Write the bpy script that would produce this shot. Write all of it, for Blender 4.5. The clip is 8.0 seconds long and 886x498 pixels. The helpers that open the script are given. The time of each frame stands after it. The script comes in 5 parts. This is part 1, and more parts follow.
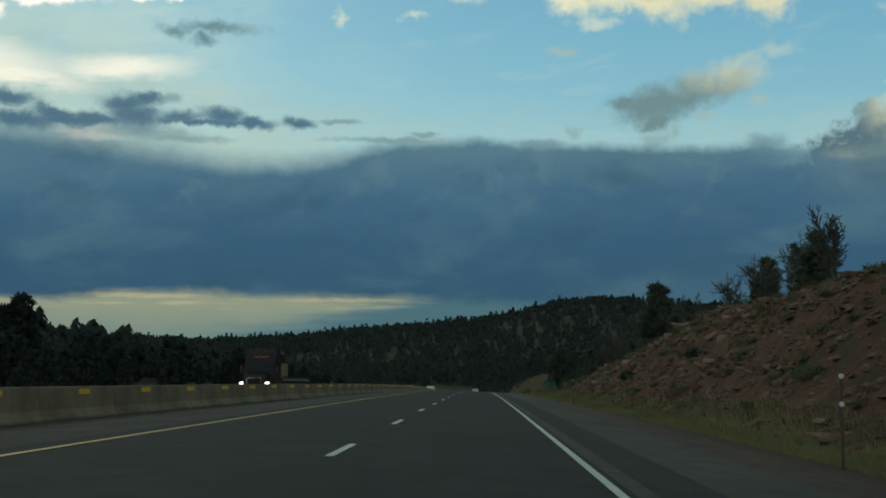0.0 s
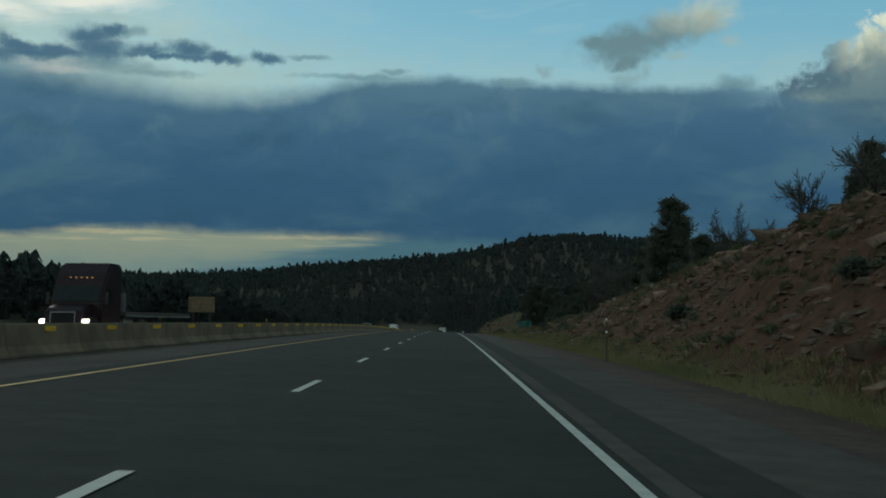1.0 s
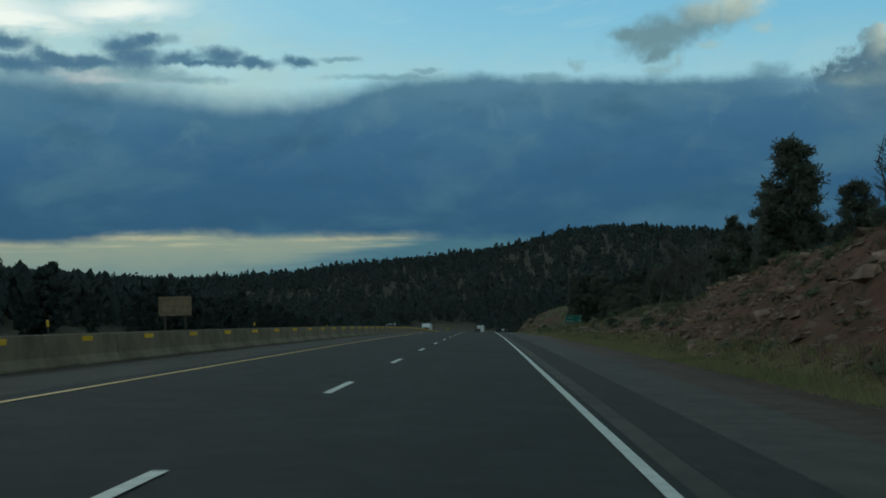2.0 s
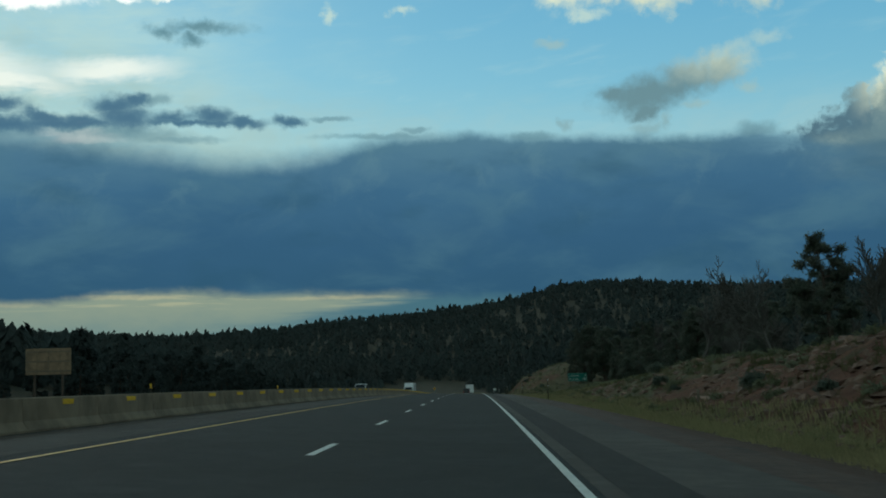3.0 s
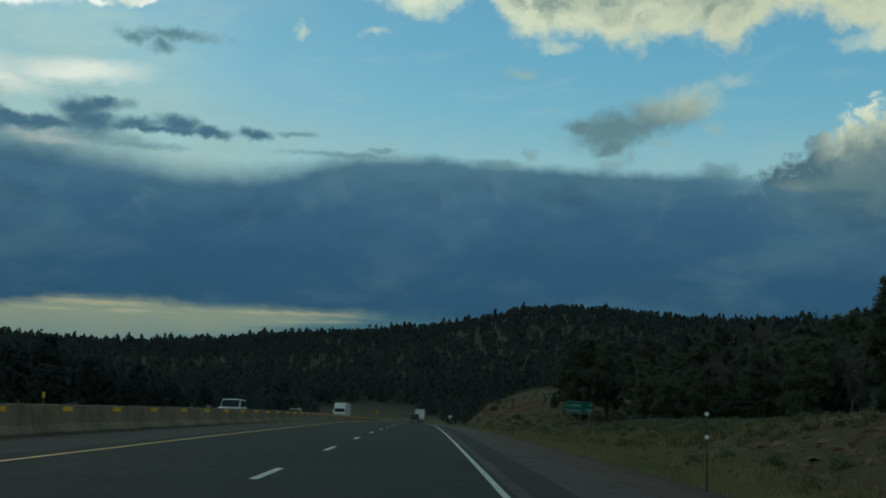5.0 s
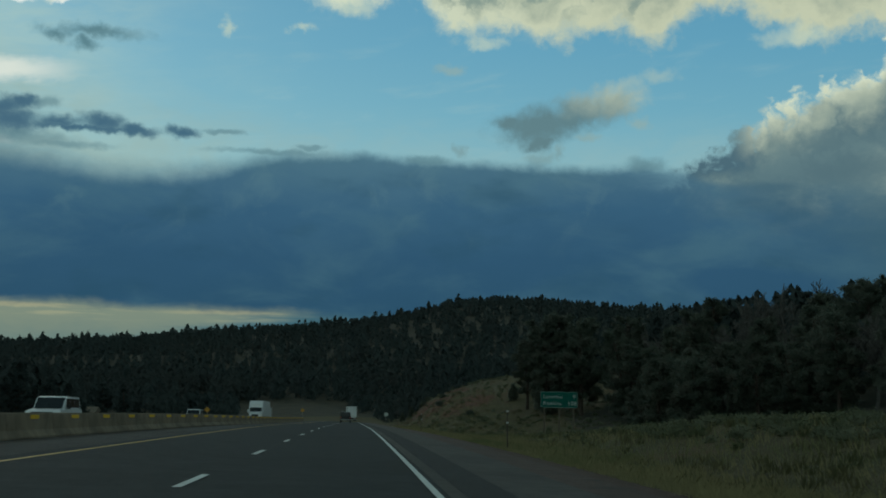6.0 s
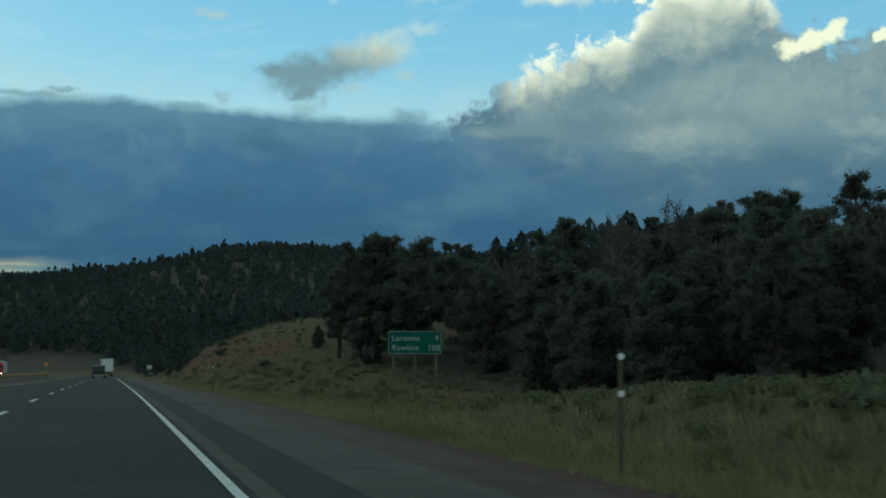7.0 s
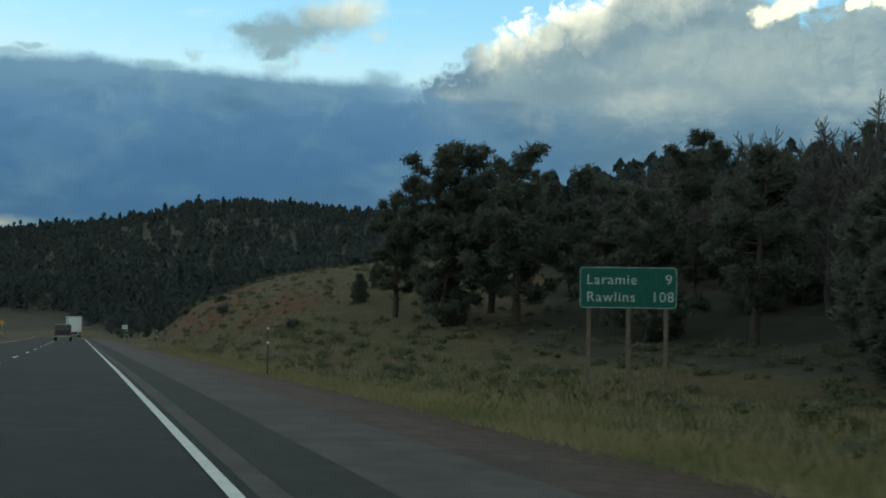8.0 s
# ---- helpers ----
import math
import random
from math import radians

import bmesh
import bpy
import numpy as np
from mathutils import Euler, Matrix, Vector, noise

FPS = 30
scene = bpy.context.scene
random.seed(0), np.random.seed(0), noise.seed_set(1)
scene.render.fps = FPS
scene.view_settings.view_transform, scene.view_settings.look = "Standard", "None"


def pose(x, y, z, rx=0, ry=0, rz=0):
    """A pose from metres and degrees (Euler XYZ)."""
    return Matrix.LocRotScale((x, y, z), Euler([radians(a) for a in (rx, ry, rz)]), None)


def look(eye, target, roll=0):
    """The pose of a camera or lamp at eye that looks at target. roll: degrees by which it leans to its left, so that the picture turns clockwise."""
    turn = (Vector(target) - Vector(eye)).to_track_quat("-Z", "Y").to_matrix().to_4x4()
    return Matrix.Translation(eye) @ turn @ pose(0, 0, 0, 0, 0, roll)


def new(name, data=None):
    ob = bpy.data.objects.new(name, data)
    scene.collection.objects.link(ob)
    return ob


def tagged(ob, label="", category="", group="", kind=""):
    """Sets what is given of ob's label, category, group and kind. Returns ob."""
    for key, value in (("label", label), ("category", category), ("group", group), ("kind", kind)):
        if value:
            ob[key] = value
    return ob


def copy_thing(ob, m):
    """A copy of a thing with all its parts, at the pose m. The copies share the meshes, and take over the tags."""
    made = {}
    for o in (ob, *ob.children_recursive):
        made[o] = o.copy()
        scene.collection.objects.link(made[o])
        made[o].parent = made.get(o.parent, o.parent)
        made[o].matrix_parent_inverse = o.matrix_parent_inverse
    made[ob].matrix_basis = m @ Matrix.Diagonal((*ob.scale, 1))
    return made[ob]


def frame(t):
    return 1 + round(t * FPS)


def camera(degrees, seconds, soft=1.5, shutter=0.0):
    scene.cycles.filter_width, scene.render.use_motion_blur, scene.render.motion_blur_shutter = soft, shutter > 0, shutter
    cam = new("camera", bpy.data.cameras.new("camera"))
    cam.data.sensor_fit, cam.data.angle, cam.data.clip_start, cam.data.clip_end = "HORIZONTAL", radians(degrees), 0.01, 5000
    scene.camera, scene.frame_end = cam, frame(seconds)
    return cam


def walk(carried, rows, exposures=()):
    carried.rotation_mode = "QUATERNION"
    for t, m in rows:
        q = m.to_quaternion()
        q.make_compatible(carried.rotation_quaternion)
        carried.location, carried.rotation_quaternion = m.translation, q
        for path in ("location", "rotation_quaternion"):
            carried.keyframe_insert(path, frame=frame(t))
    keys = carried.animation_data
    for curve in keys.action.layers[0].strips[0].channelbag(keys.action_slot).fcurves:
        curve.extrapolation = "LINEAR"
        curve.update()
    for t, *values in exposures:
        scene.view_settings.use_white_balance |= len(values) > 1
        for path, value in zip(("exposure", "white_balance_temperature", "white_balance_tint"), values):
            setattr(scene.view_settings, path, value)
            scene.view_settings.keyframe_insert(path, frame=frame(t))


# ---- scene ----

# ---------------------------------------------------------------- camera
cam = camera(42.5, 8.0, 1.8, 0.1)
PATH = [
    (0.0, 2.206, -0.058, 1.11, 0.426, 5.199, 0.03),
    (0.5, 2.739, 17.895, 0.688, -0.931, 3.892, 0.468),
    (1.0, 3.228, 35.91, 0.253, -1.177, 2.115, -0.402),
    (1.5, 3.772, 53.984, -0.2, 0.864, 1.726, 1.102),
    (3.0, 5.313, 108.576, -1.664, 0.222, 4.938, 1.447),
    (3.5, 5.743, 126.897, -2.189, 0.423, 6.754, 0.478),
    (4.0, 6.153, 145.28, -2.735, 0.385, 6.43, -0.213),
    (4.5, 6.556, 163.724, -3.304, -1.289, 6.163, -1.382),
    (6.0, 7.793, 219.421, -5.167, -5.513, 6.005, -0.712),
    (6.5, 8.217, 238.108, -5.844, -13.598, 4.59, -0.158),
    (7.0, 8.64, 256.856, -6.552, -17.317, 3.565, -0.116),
    (7.5, 9.046, 275.666, -7.29, -18.64, 3.143, -1.094),
    (8.0, 9.48, 294.536, -8.063, -18.787, 1.72, -0.726),
]
LIGHT = [(0.0, 0.0, 7150, 10), (0.5, -0.14, 7100, 10), (1.0, -0.14, 6700, 9), (1.5, 0.04, 6300, 8), (3.0, 0.02, 6400, 5), (3.5, -0.06, 6400, 4), (4.0, -0.1, 6400, 4), (4.5, -0.15, 6400, 3),
         (6.0, -0.3, 6450, 4), (6.5, 0.0, 6450, 6), (7.0, 0.28, 6450, 8), (7.5, 0.5, 6500, 10), (8.0, 0.68, 6850, 17)]
walk(cam, [(t, pose(x, y, z, 90 + p, r, w)) for t, x, y, z, w, p, r in PATH], LIGHT)

# ---------------------------------------------------------------- node helper
class Nodes:
    """Short hand for building node trees."""
    def __init__(self, tree):
        self.t = tree
        tree.nodes.clear()

    def add(self, kind, **props):
        n = self.t.nodes.new(kind)
        for k, v in props.items():
            setattr(n, k, v)
        return n

    def put(self, sock, v):
        if isinstance(v, bpy.types.NodeSocket):
            self.t.links.new(v, sock)
        elif isinstance(v, (tuple, list)):
            sock.default_value = (*v, 1.0) if len(v) == 3 and sock.type == "RGBA" else v
        else:
            sock.default_value = v

    def m(self, op, a, b=0.0, c=0.0, clamp=False):
        n = self.add("ShaderNodeMath", operation=op, use_clamp=clamp)
        for s, v in zip(n.inputs, (a, b, c)):
            self.put(s, v)
        return n.outputs[0]

    def step(self, x, lo, hi):
        n = self.add("ShaderNodeMapRange", interpolation_type="SMOOTHSTEP")
        for s, v in zip(n.inputs, (x, lo, hi, 0.0, 1.0)):
            self.put(s, v)
        return n.outputs[0]

    def noise(self, vec, scale, detail=4.0, rough=0.55, warp=0.0):
        n = self.add("ShaderNodeTexNoise")
        self.put(n.inputs["Vector"], vec)
        n.inputs["Scale"].default_value, n.inputs["Detail"].default_value = scale, detail
        n.inputs["Roughness"].default_value, n.inputs["Distortion"].default_value = rough, warp
        return n.outputs["Fac"]

    def mix(self, f, a, b):
        n = self.add("ShaderNodeMix", data_type="RGBA")
        self.put(n.inputs[0], f)
        self.put(n.inputs[6], a)
        self.put(n.inputs[7], b)
        return n.outputs[2]

    def ramp(self, x, stops):
        n = self.add("ShaderNodeValToRGB")
        self.put(n.inputs[0], x)
        e = n.color_ramp.elements
        while len(e) < len(stops):
            e.new(0.5)
        for el, (p, c) in zip(e, stops):
            el.position, el.color = p, (*c, 1.0) if len(c) == 3 else c
        return n.outputs[0]

    def curve(self, x, pts, lo, hi):
        """A piecewise linear function of x through pts, for x from lo to hi."""
        vs = [p[1] for p in pts]
        a, b = min(vs), max(vs) + 1e-6
        u = self.m("DIVIDE", self.m("SUBTRACT", x, lo), hi - lo, clamp=True)
        r = self.ramp(u, [((p[0] - lo) / (hi - lo), ((p[1] - a) / (b - a),) * 3) for p in pts])
        return self.m("MULTIPLY_ADD", r, b - a, a)


def srgb(r, g, b):
    return tuple(((c / 255 + 0.055) / 1.055) ** 2.4 if c > 10 else c / 3294.6 for c in (r, g, b))


# ---------------------------------------------------------------- sky and light
SUN_AZ, SUN_EL = 24.0, 24.0          # degrees, azimuth to the left of the road
world = bpy.data.worlds.new("sky")
scene.world = world
world.use_nodes = True
N = Nodes(world.node_tree)
geo = N.add("ShaderNodeTexCoord").outputs["Generated"]
sep = N.add("ShaderNodeSeparateXYZ")
N.put(sep.inputs[0], geo)
X, Y, Z = sep.outputs
az = N.m("MULTIPLY", N.m("ARCTAN2", N.m("MULTIPLY", X, -1.0), Y), 57.2958)
el = N.m("MULTIPLY", N.m("ARCSINE", Z), 57.2958)
sky = N.add("ShaderNodeTexSky", sky_type="NISHITA", sun_disc=False, sun_elevation=radians(SUN_EL),
            sun_rotation=radians(-SUN_AZ), air_density=1.2, dust_density=0.6, ozone_density=2.5)
blue = N.add("ShaderNodeMix", data_type="RGBA", blend_type="MULTIPLY")
N.put(blue.inputs[0], 1.0)
N.put(blue.inputs[6], sky.outputs[0])
N.put(blue.inputs[7], (0.075, 0.085, 0.088))
blue = blue.outputs[2]
tint = N.ramp(N.m("DIVIDE", el, 40.0, clamp=True), [(0.22, srgb(158, 200, 222)), (0.30, srgb(132, 188, 222)), (0.40, srgb(112, 176, 219)), (0.52, srgb(96, 163, 212)), (1.0, srgb(66, 116, 172))])
base = N.mix(0.78, blue, tint)


def joined(x, y, z=0.0):
    n = N.add("ShaderNodeCombineXYZ")
    for s_, v in zip(n.inputs, (x, y, z)):
        N.put(s_, v)
    return n.outputs[0]


def parted(vec, scale, detail, rough):
    """Two noises of one place, centred on zero."""
    n = N.add("ShaderNodeTexNoise")
    N.put(n.inputs["Vector"], vec)
    n.inputs["Scale"].default_value, n.inputs["Detail"].default_value, n.inputs["Roughness"].default_value = scale, detail, rough
    s_ = N.add("ShaderNodeSeparateColor")
    N.put(s_.inputs[0], n.outputs["Color"])
    return N.m("SUBTRACT", s_.outputs[0], 0.5), N.m("SUBTRACT", s_.outputs[1], 0.5)


# directions in tens of degrees: flat ones for layers, round ones for heaps
flat = joined(N.m("MULTIPLY", az, 0.1), N.m("MULTIPLY", el, 0.22))
thread = joined(N.m("MULTIPLY", az, 0.1), N.m("MULTIPLY_ADD", el, 0.5, N.m("MULTIPLY", az, 0.06)))
round_ = joined(N.m("MULTIPLY", az, 0.1), N.m("MULTIPLY", el, 0.1))
w1, w2 = parted(round_, 5.0, 5.0, 0.58)
w3, w4 = parted(round_, 15.0, 4.0, 0.6)
# bent directions, so that every rim is torn
A = N.m("ADD", az, N.m("MULTIPLY_ADD", w1, 2.6, N.m("MULTIPLY", w3, 0.8)))
E = N.m("ADD", el, N.m("MULTIPLY_ADD", w2, 1.5, N.m("MULTIPLY", w4, 0.6)))
big = N.m("SUBTRACT", N.noise(flat, 0.9, 5, 0.55, 0.3), 0.5)
mid = N.m("SUBTRACT", N.noise(flat, 2.2, 6, 0.6, 0.2), 0.5)
puff = N.m("SUBTRACT", N.noise(round_, 4.5, 7, 0.6, 0.15), 0.5)
fine = N.m("SUBTRACT", N.noise(round_, 18.0, 6, 0.65), 0.5)
streak = N.m("SUBTRACT", N.noise(flat, 3.4, 7, 0.62, 0.5), 0.5)
strand = N.m("SUBTRACT", N.noise(thread, 2.0, 6, 0.6, 0.3), 0.5)


def billows(scale, detail):
    """Rounded lumps, centred near zero."""
    v = N.add("ShaderNodeTexVoronoi", voronoi_dimensions="2D", feature="SMOOTH_F1")
    N.put(v.inputs["Vector"], joined(N.m("MULTIPLY", A, 0.1), N.m("MULTIPLY", E, 0.1)))
    v.inputs["Scale"].default_value, v.inputs["Detail"].default_value = scale, detail
    v.inputs["Roughness"].default_value, v.inputs["Smoothness"].default_value = 0.55, 0.45
    total = sum(0.55 ** k for k in range(int(detail) + 1))
    return N.m("SUBTRACT", 0.40, N.m("DIVIDE", v.outputs["Distance"], total))


cau = billows(5.5, 3.0)
lumps = billows(11.0, 2.0)


def heap(items, x0=A, y0=E):
    """Overlapping round masses: 1 at a centre, 0 on the rim, below 0 outside."""
    f = None
    for a0, e0, ra, re, slant in items:
        x = N.m("SUBTRACT", x0, a0)
        da = N.m("DIVIDE", x, ra)
        de = N.m("DIVIDE", N.m("SUBTRACT", N.m("SUBTRACT", y0, e0), N.m("MULTIPLY", x, slant)), re)
        d = N.m("SUBTRACT", 1.0, N.m("SQRT", N.m("MULTIPLY_ADD", da, da, N.m("MULTIPLY", de, de))))
        f = d if f is None else N.m("SMOOTH_MAX", f, d, 0.25)
    return f


def cover(col, f, lo, hi, amount, over_):
    return N.mix(N.m("MULTIPLY", N.step(f, lo, hi), amount), col, over_)


# thin milky veil, thicker towards the sun, combed into slanting strands
veil = N.m("MULTIPLY", N.step(N.m("ADD", az, N.m("MULTIPLY", big, 14.0)), 1.0, 21.0), N.step(N.m("MULTIPLY_ADD", strand, 0.7, mid), -0.28, 0.22))
col = N.mix(N.m("MULTIPLY", veil, 0.62), base, srgb(198, 216, 220))
col = N.mix(N.m("MULTIPLY", N.step(strand, 0.02, 0.28), N.m("MULTIPLY", N.step(el, 20.0, 13.0), 0.22)), col, srgb(196, 214, 222))
# pale cream haze above the band
hz_top = N.curve(az, [(-60, 11.2), (-17, 12.0), (-6, 12.0), (4, 12.6), (10, 13.2), (16, 15.6), (22, 17.5), (40, 19.0)], -60, 40)
hz = N.step(N.m("ADD", el, N.m("MULTIPLY_ADD", big, 3.0, N.m("MULTIPLY", strand, 2.2))), N.m("ADD", hz_top, 1.2), N.m("SUBTRACT", hz_top, 2.6))
col = N.mix(N.m("MULTIPLY", hz, N.m("MULTIPLY_ADD", N.step(streak, -0.2, 0.18), 0.34, 0.22)), col, N.mix(N.step(az, -6.0, 16.0), srgb(174, 198, 210), srgb(180, 193, 192)))
# bright crescents of lit haze nearest the sun
glow = heap([(24.5, 13.8, 6.0, 1.1, 0.10), (21.5, 13.2, 3.6, 0.55, 0.14), (27.0, 13.0, 5.0, 1.0, 0.0), (16.5, 13.7, 3.4, 0.7, -0.1), (18.0, 10.7, 2.2, 0.35, 0.0)], az, N.m("ADD", el, N.m("MULTIPLY_ADD", strand, 1.6, N.m("MULTIPLY", w2, 0.8))))
col = cover(col, glow, -0.35, 0.85, 0.8, (1.08, 0.98, 0.98))
# white broken cloud to the upper left
white = heap([(28.6, 18.6, 2.4, 1.2, 0.0), (25.0, 19.2, 2.0, 0.8, -0.1), (24.6, 16.9, 1.6, 0.8, 0.3), (20.0, 18.0, 4.6, 0.75, 0.04), (22.6, 20.8, 3.2, 0.9, 0.1), (17.4, 20.8, 3.0, 0.9, 0.0), (13.0, 20.5, 1.6, 0.6, 0.0), (9.9, 19.2, 1.7, 0.62, 0.0), (13.4, 17.5, 0.9, 0.28, -0.2), (22.6, 15.9, 0.7, 0.5, 0.0), (15.9, 17.2, 0.9, 0.25, 0.1), (20.5, 17.0, 2.6, 0.5, 0.0), (23.5, 15.6, 1.4, 0.6, 0.0)])
white = N.m("ADD", white, N.m("MULTIPLY_ADD", fine, 1.0, N.m("MULTIPLY", puff, 1.3)))
col = cover(col, white, -0.35, 0.60, 0.9, N.mix(N.step(heap([(15.4, 20.6, 2.2, 0.9, 0.0), (24.0, 21.8, 5.0, 0.8, 0.0)]), -0.3, 0.7), (1.25, 1.12, 1.18), srgb(168, 182, 184)))
# cumulus deck across the top: cream at its lower rim, grey within
t_edge = N.curve(az, [(-60, 15.8), (-27, 16.2), (-24, 15.8), (-21.8, 16.7), (-19.4, 17.7), (-17.5, 16.7), (-16, 15.9), (-13, 16.8), (-11.8, 16.3), (-10, 16.1), (-8.7, 17.0), (-7, 16.4), (-5.3, 17.0), (-3.2, 18.5), (-0.6, 17.8), (1.0, 17.9), (3, 18.8), (6.4, 19.6), (7.2, 22.5), (60, 24.0)], -60, 60)
t_d = N.m("ADD", N.m("SUBTRACT", E, t_edge), N.m("MULTIPLY_ADD", cau, 1.6, N.m("MULTIPLY", fine, 0.8)))
scraps = heap([(-0.8, 17.8, 0.9, 0.4, 0.0), (-7.4, 16.35, 0.7, 0.26, 0.0), (5.5, 16.6, 0.3, 0.5, 0.0), (2.0, 16.8, 0.45, 0.2, 0.0), (14.0, 17.4, 0.8, 0.25, -0.2), (-23.0, 16.1, 1.5, 0.35, 0.0)])
t_col = N.mix(N.step(N.m("MULTIPLY_ADD", puff, 3.0, t_d), 0.7, 3.4), N.mix(N.step(az, -16.0, 6.0), srgb(228, 221, 200), srgb(250, 245, 230)), N.mix(N.step(N.m("ADD", mid, puff), -0.2, 0.25), srgb(132, 146, 148), srgb(178, 182, 170)))
t_col = N.mix(N.m("MULTIPLY", N.step(cau, 0.0, -0.28), N.step(t_d, 0.3, 1.4)), t_col, srgb(158, 168, 164))
col = N.mix(N.m("MULTIPLY", N.step(t_d, -0.5, 0.9), 0.96), col, t_col)
col = cover(col, N.m("MULTIPLY_ADD", fine, 0.8, scraps), -0.6, 0.8, 0.6, srgb(226, 228, 216))
# towering cumulus on the shaded side
c_edge = N.curve(az, [(-60, 12.6), (-40, 13.4), (-37, 13.0), (-34.6, 14.0), (-33.2, 15.6), (-31, 16.2), (-28.4, 16.0), (-27.3, 15.3), (-26.6, 14.1), (-25, 13.6), (-23.4, 13.0), (-21.6, 12.5), (-20.6, 11.6), (-19.2, 10.6), (-17.6, 10.1), (-16.2, 8.6), (0, 4.0)], -60, 0)
c_d = N.m("ADD", N.m("SUBTRACT", c_edge, N.m("MULTIPLY_ADD", N.m("SUBTRACT", E, el), 0.6, el)), N.m("MULTIPLY_ADD", cau, 2.4, N.m("MULTIPLY_ADD", lumps, 0.9, N.m("MULTIPLY", fine, 0.25))))
c_m = N.step(c_d, -0.5, 0.65)
c_in = N.m("ADD", mid, N.m("MULTIPLY", puff, 0.7))
c_low = N.mix(N.step(N.m("MULTIPLY_ADD", mid, 5.0, el), 5.5, 11.5), srgb(70, 102, 128), srgb(117, 138, 151))
c_low = N.mix(N.m("MULTIPLY", N.step(c_in, -0.02, 0.25), N.m("MULTIPLY", N.step(el, 4.5, 9.0), 0.5)), c_low, srgb(148, 161, 165))
# a paler inner shoulder and bank, darker hollows and flat dark streaks beneath
c_low = N.mix(N.m("MULTIPLY", N.step(N.m("ADD", cau, lumps), 0.02, -0.35), N.m("MULTIPLY", N.step(el, 7.0, 10.0), 0.4)), c_low, srgb(98, 121, 138))
c_low = cover(c_low, heap([(-30.4, 11.4, 2.6, 0.8, -0.35), (-29.6, 9.2, 3.6, 0.9, 0.0), (-34.0, 10.6, 3.5, 1.6, 0.0), (-22.2, 11.4, 1.9, 0.9, -0.1)]), -0.6, 1.1, 0.34, srgb(164, 173, 171))
c_low = cover(c_low, heap([(-27.0, 11.9, 2.6, 1.0, -0.25), (-31.8, 12.9, 1.8, 0.6, 0.0), (-25.4, 9.6, 2.4, 0.7, 0.0)]), -0.4, 0.9, 0.75, srgb(98, 121, 138))
c_low = cover(c_low, heap([(-22.2, 7.4, 3.2, 0.45, 0.0), (-25.5, 7.1, 2.6, 0.35, 0.0), (-33.0, 7.3, 5.0, 0.4, 0.0), (-21.6, 8.9, 1.8, 0.25, 0.0)], A, N.m("MULTIPLY_ADD", streak, 0.8, el)), -0.5, 0.8, 0.6, srgb(78, 108, 132))
c_low = cover(c_low, heap([(-18.9, 10.2, 1.9, 0.7, -0.15)]), -0.6, 0.5, 0.9, srgb(86, 113, 136))
c_lit = N.step(N.m("ADD", N.m("MULTIPLY_ADD", lumps, -2.2, c_d), N.m("MULTIPLY_ADD", puff, 3.2, N.m("MULTIPLY", cau, -2.0))), N.curve(az, [(-60, 0.8), (-34, 1.6), (-30, 4.4), (-27.5, 3.4), (-25, 2.3), (-22, 2.1), (-19, 0.8)], -60, 0), -0.2)
c_lit = N.m("MULTIPLY", c_lit, N.m("MULTIPLY", N.step(az, -19.8, -22.0), N.step(az, -35.0, -33.0)))
c_col = N.mix(N.m("MULTIPLY", c_lit, 0.95), c_low, N.mix(N.step(N.m("MULTIPLY_ADD", lumps, -1.5, c_d), 1.3, 0.0), srgb(196, 198, 188), srgb(252, 246, 230)))
col = N.mix(c_m, col, c_col)
col = cover(col, N.m("MULTIPLY_ADD", fine, 0.5, heap([(-35.2, 13.2, 1.5, 0.6, -0.18), (-36.6, 13.7, 0.8, 0.6, -0.2), (-38.7, 13.2, 0.6, 0.3, 0.0), (-40.6, 13.5, 1.6, 0.6, 0.0)])), -0.15, 0.45, 0.95, srgb(240, 235, 212))


def cloudlet(col, items, body, rim, a0, e0, soft=0.8, cover_=0.95):
    """A small cloud heaped of round masses, lit on its upper right."""
    f = N.m("ADD", heap(items), N.m("MULTIPLY_ADD", puff, 0.5, N.m("MULTIPLY", fine, 0.6)))
    lit = N.m("ADD", N.m("MULTIPLY_ADD", N.m("SUBTRACT", az, a0), -0.22, N.m("MULTIPLY", N.m("SUBTRACT", E, e0), 0.6)), N.m("MULTIPLY", puff, 1.2))
    return N.mix(N.m("MULTIPLY", N.step(f, -0.5, soft), cover_), col, N.mix(N.step(lit, -0.7, 1.2), body, rim))


col = cloudlet(col, [(-10.2, 12.15, 2.0, 0.9, 0.0), (-11.6, 12.4, 1.3, 0.6, 0.0), (-8.8, 12.3, 1.0, 0.5, 0.0), (-12.4, 12.75, 2.1, 0.85, -0.15), (-13.9, 13.2, 1.5, 0.85, -0.1), (-10.2, 11.4, 0.8, 0.4, 0.0)], srgb(112, 138, 153), srgb(210, 209, 196), -13.0, 13.0, 0.7, 0.94)
col = cloudlet(col, [(-10.4, 10.5, 0.9, 0.4, 0.0), (-11.4, 10.8, 0.3, 0.5, 0.0), (-12.9, 11.6, 0.6, 0.25, 0.0), (-15.4, 12.3, 0.5, 0.35, 0.0), (-6.2, 10.9, 0.35, 0.35, 0.0), (-5.6, 15.0, 0.7, 0.3, 0.0)], srgb(140, 164, 176), srgb(172, 188, 192), -10.5, 11.5, 0.8, 0.6)
col = cloudlet(col, [(-15.0, 14.1, 0.8, 0.35, -0.2), (-16.3, 14.5, 0.8, 0.35, -0.1), (-14.0, 13.9, 0.5, 0.3, 0.0)], srgb(176, 198, 210), srgb(206, 214, 210), -15.6, 14.6, 0.9, 0.6)
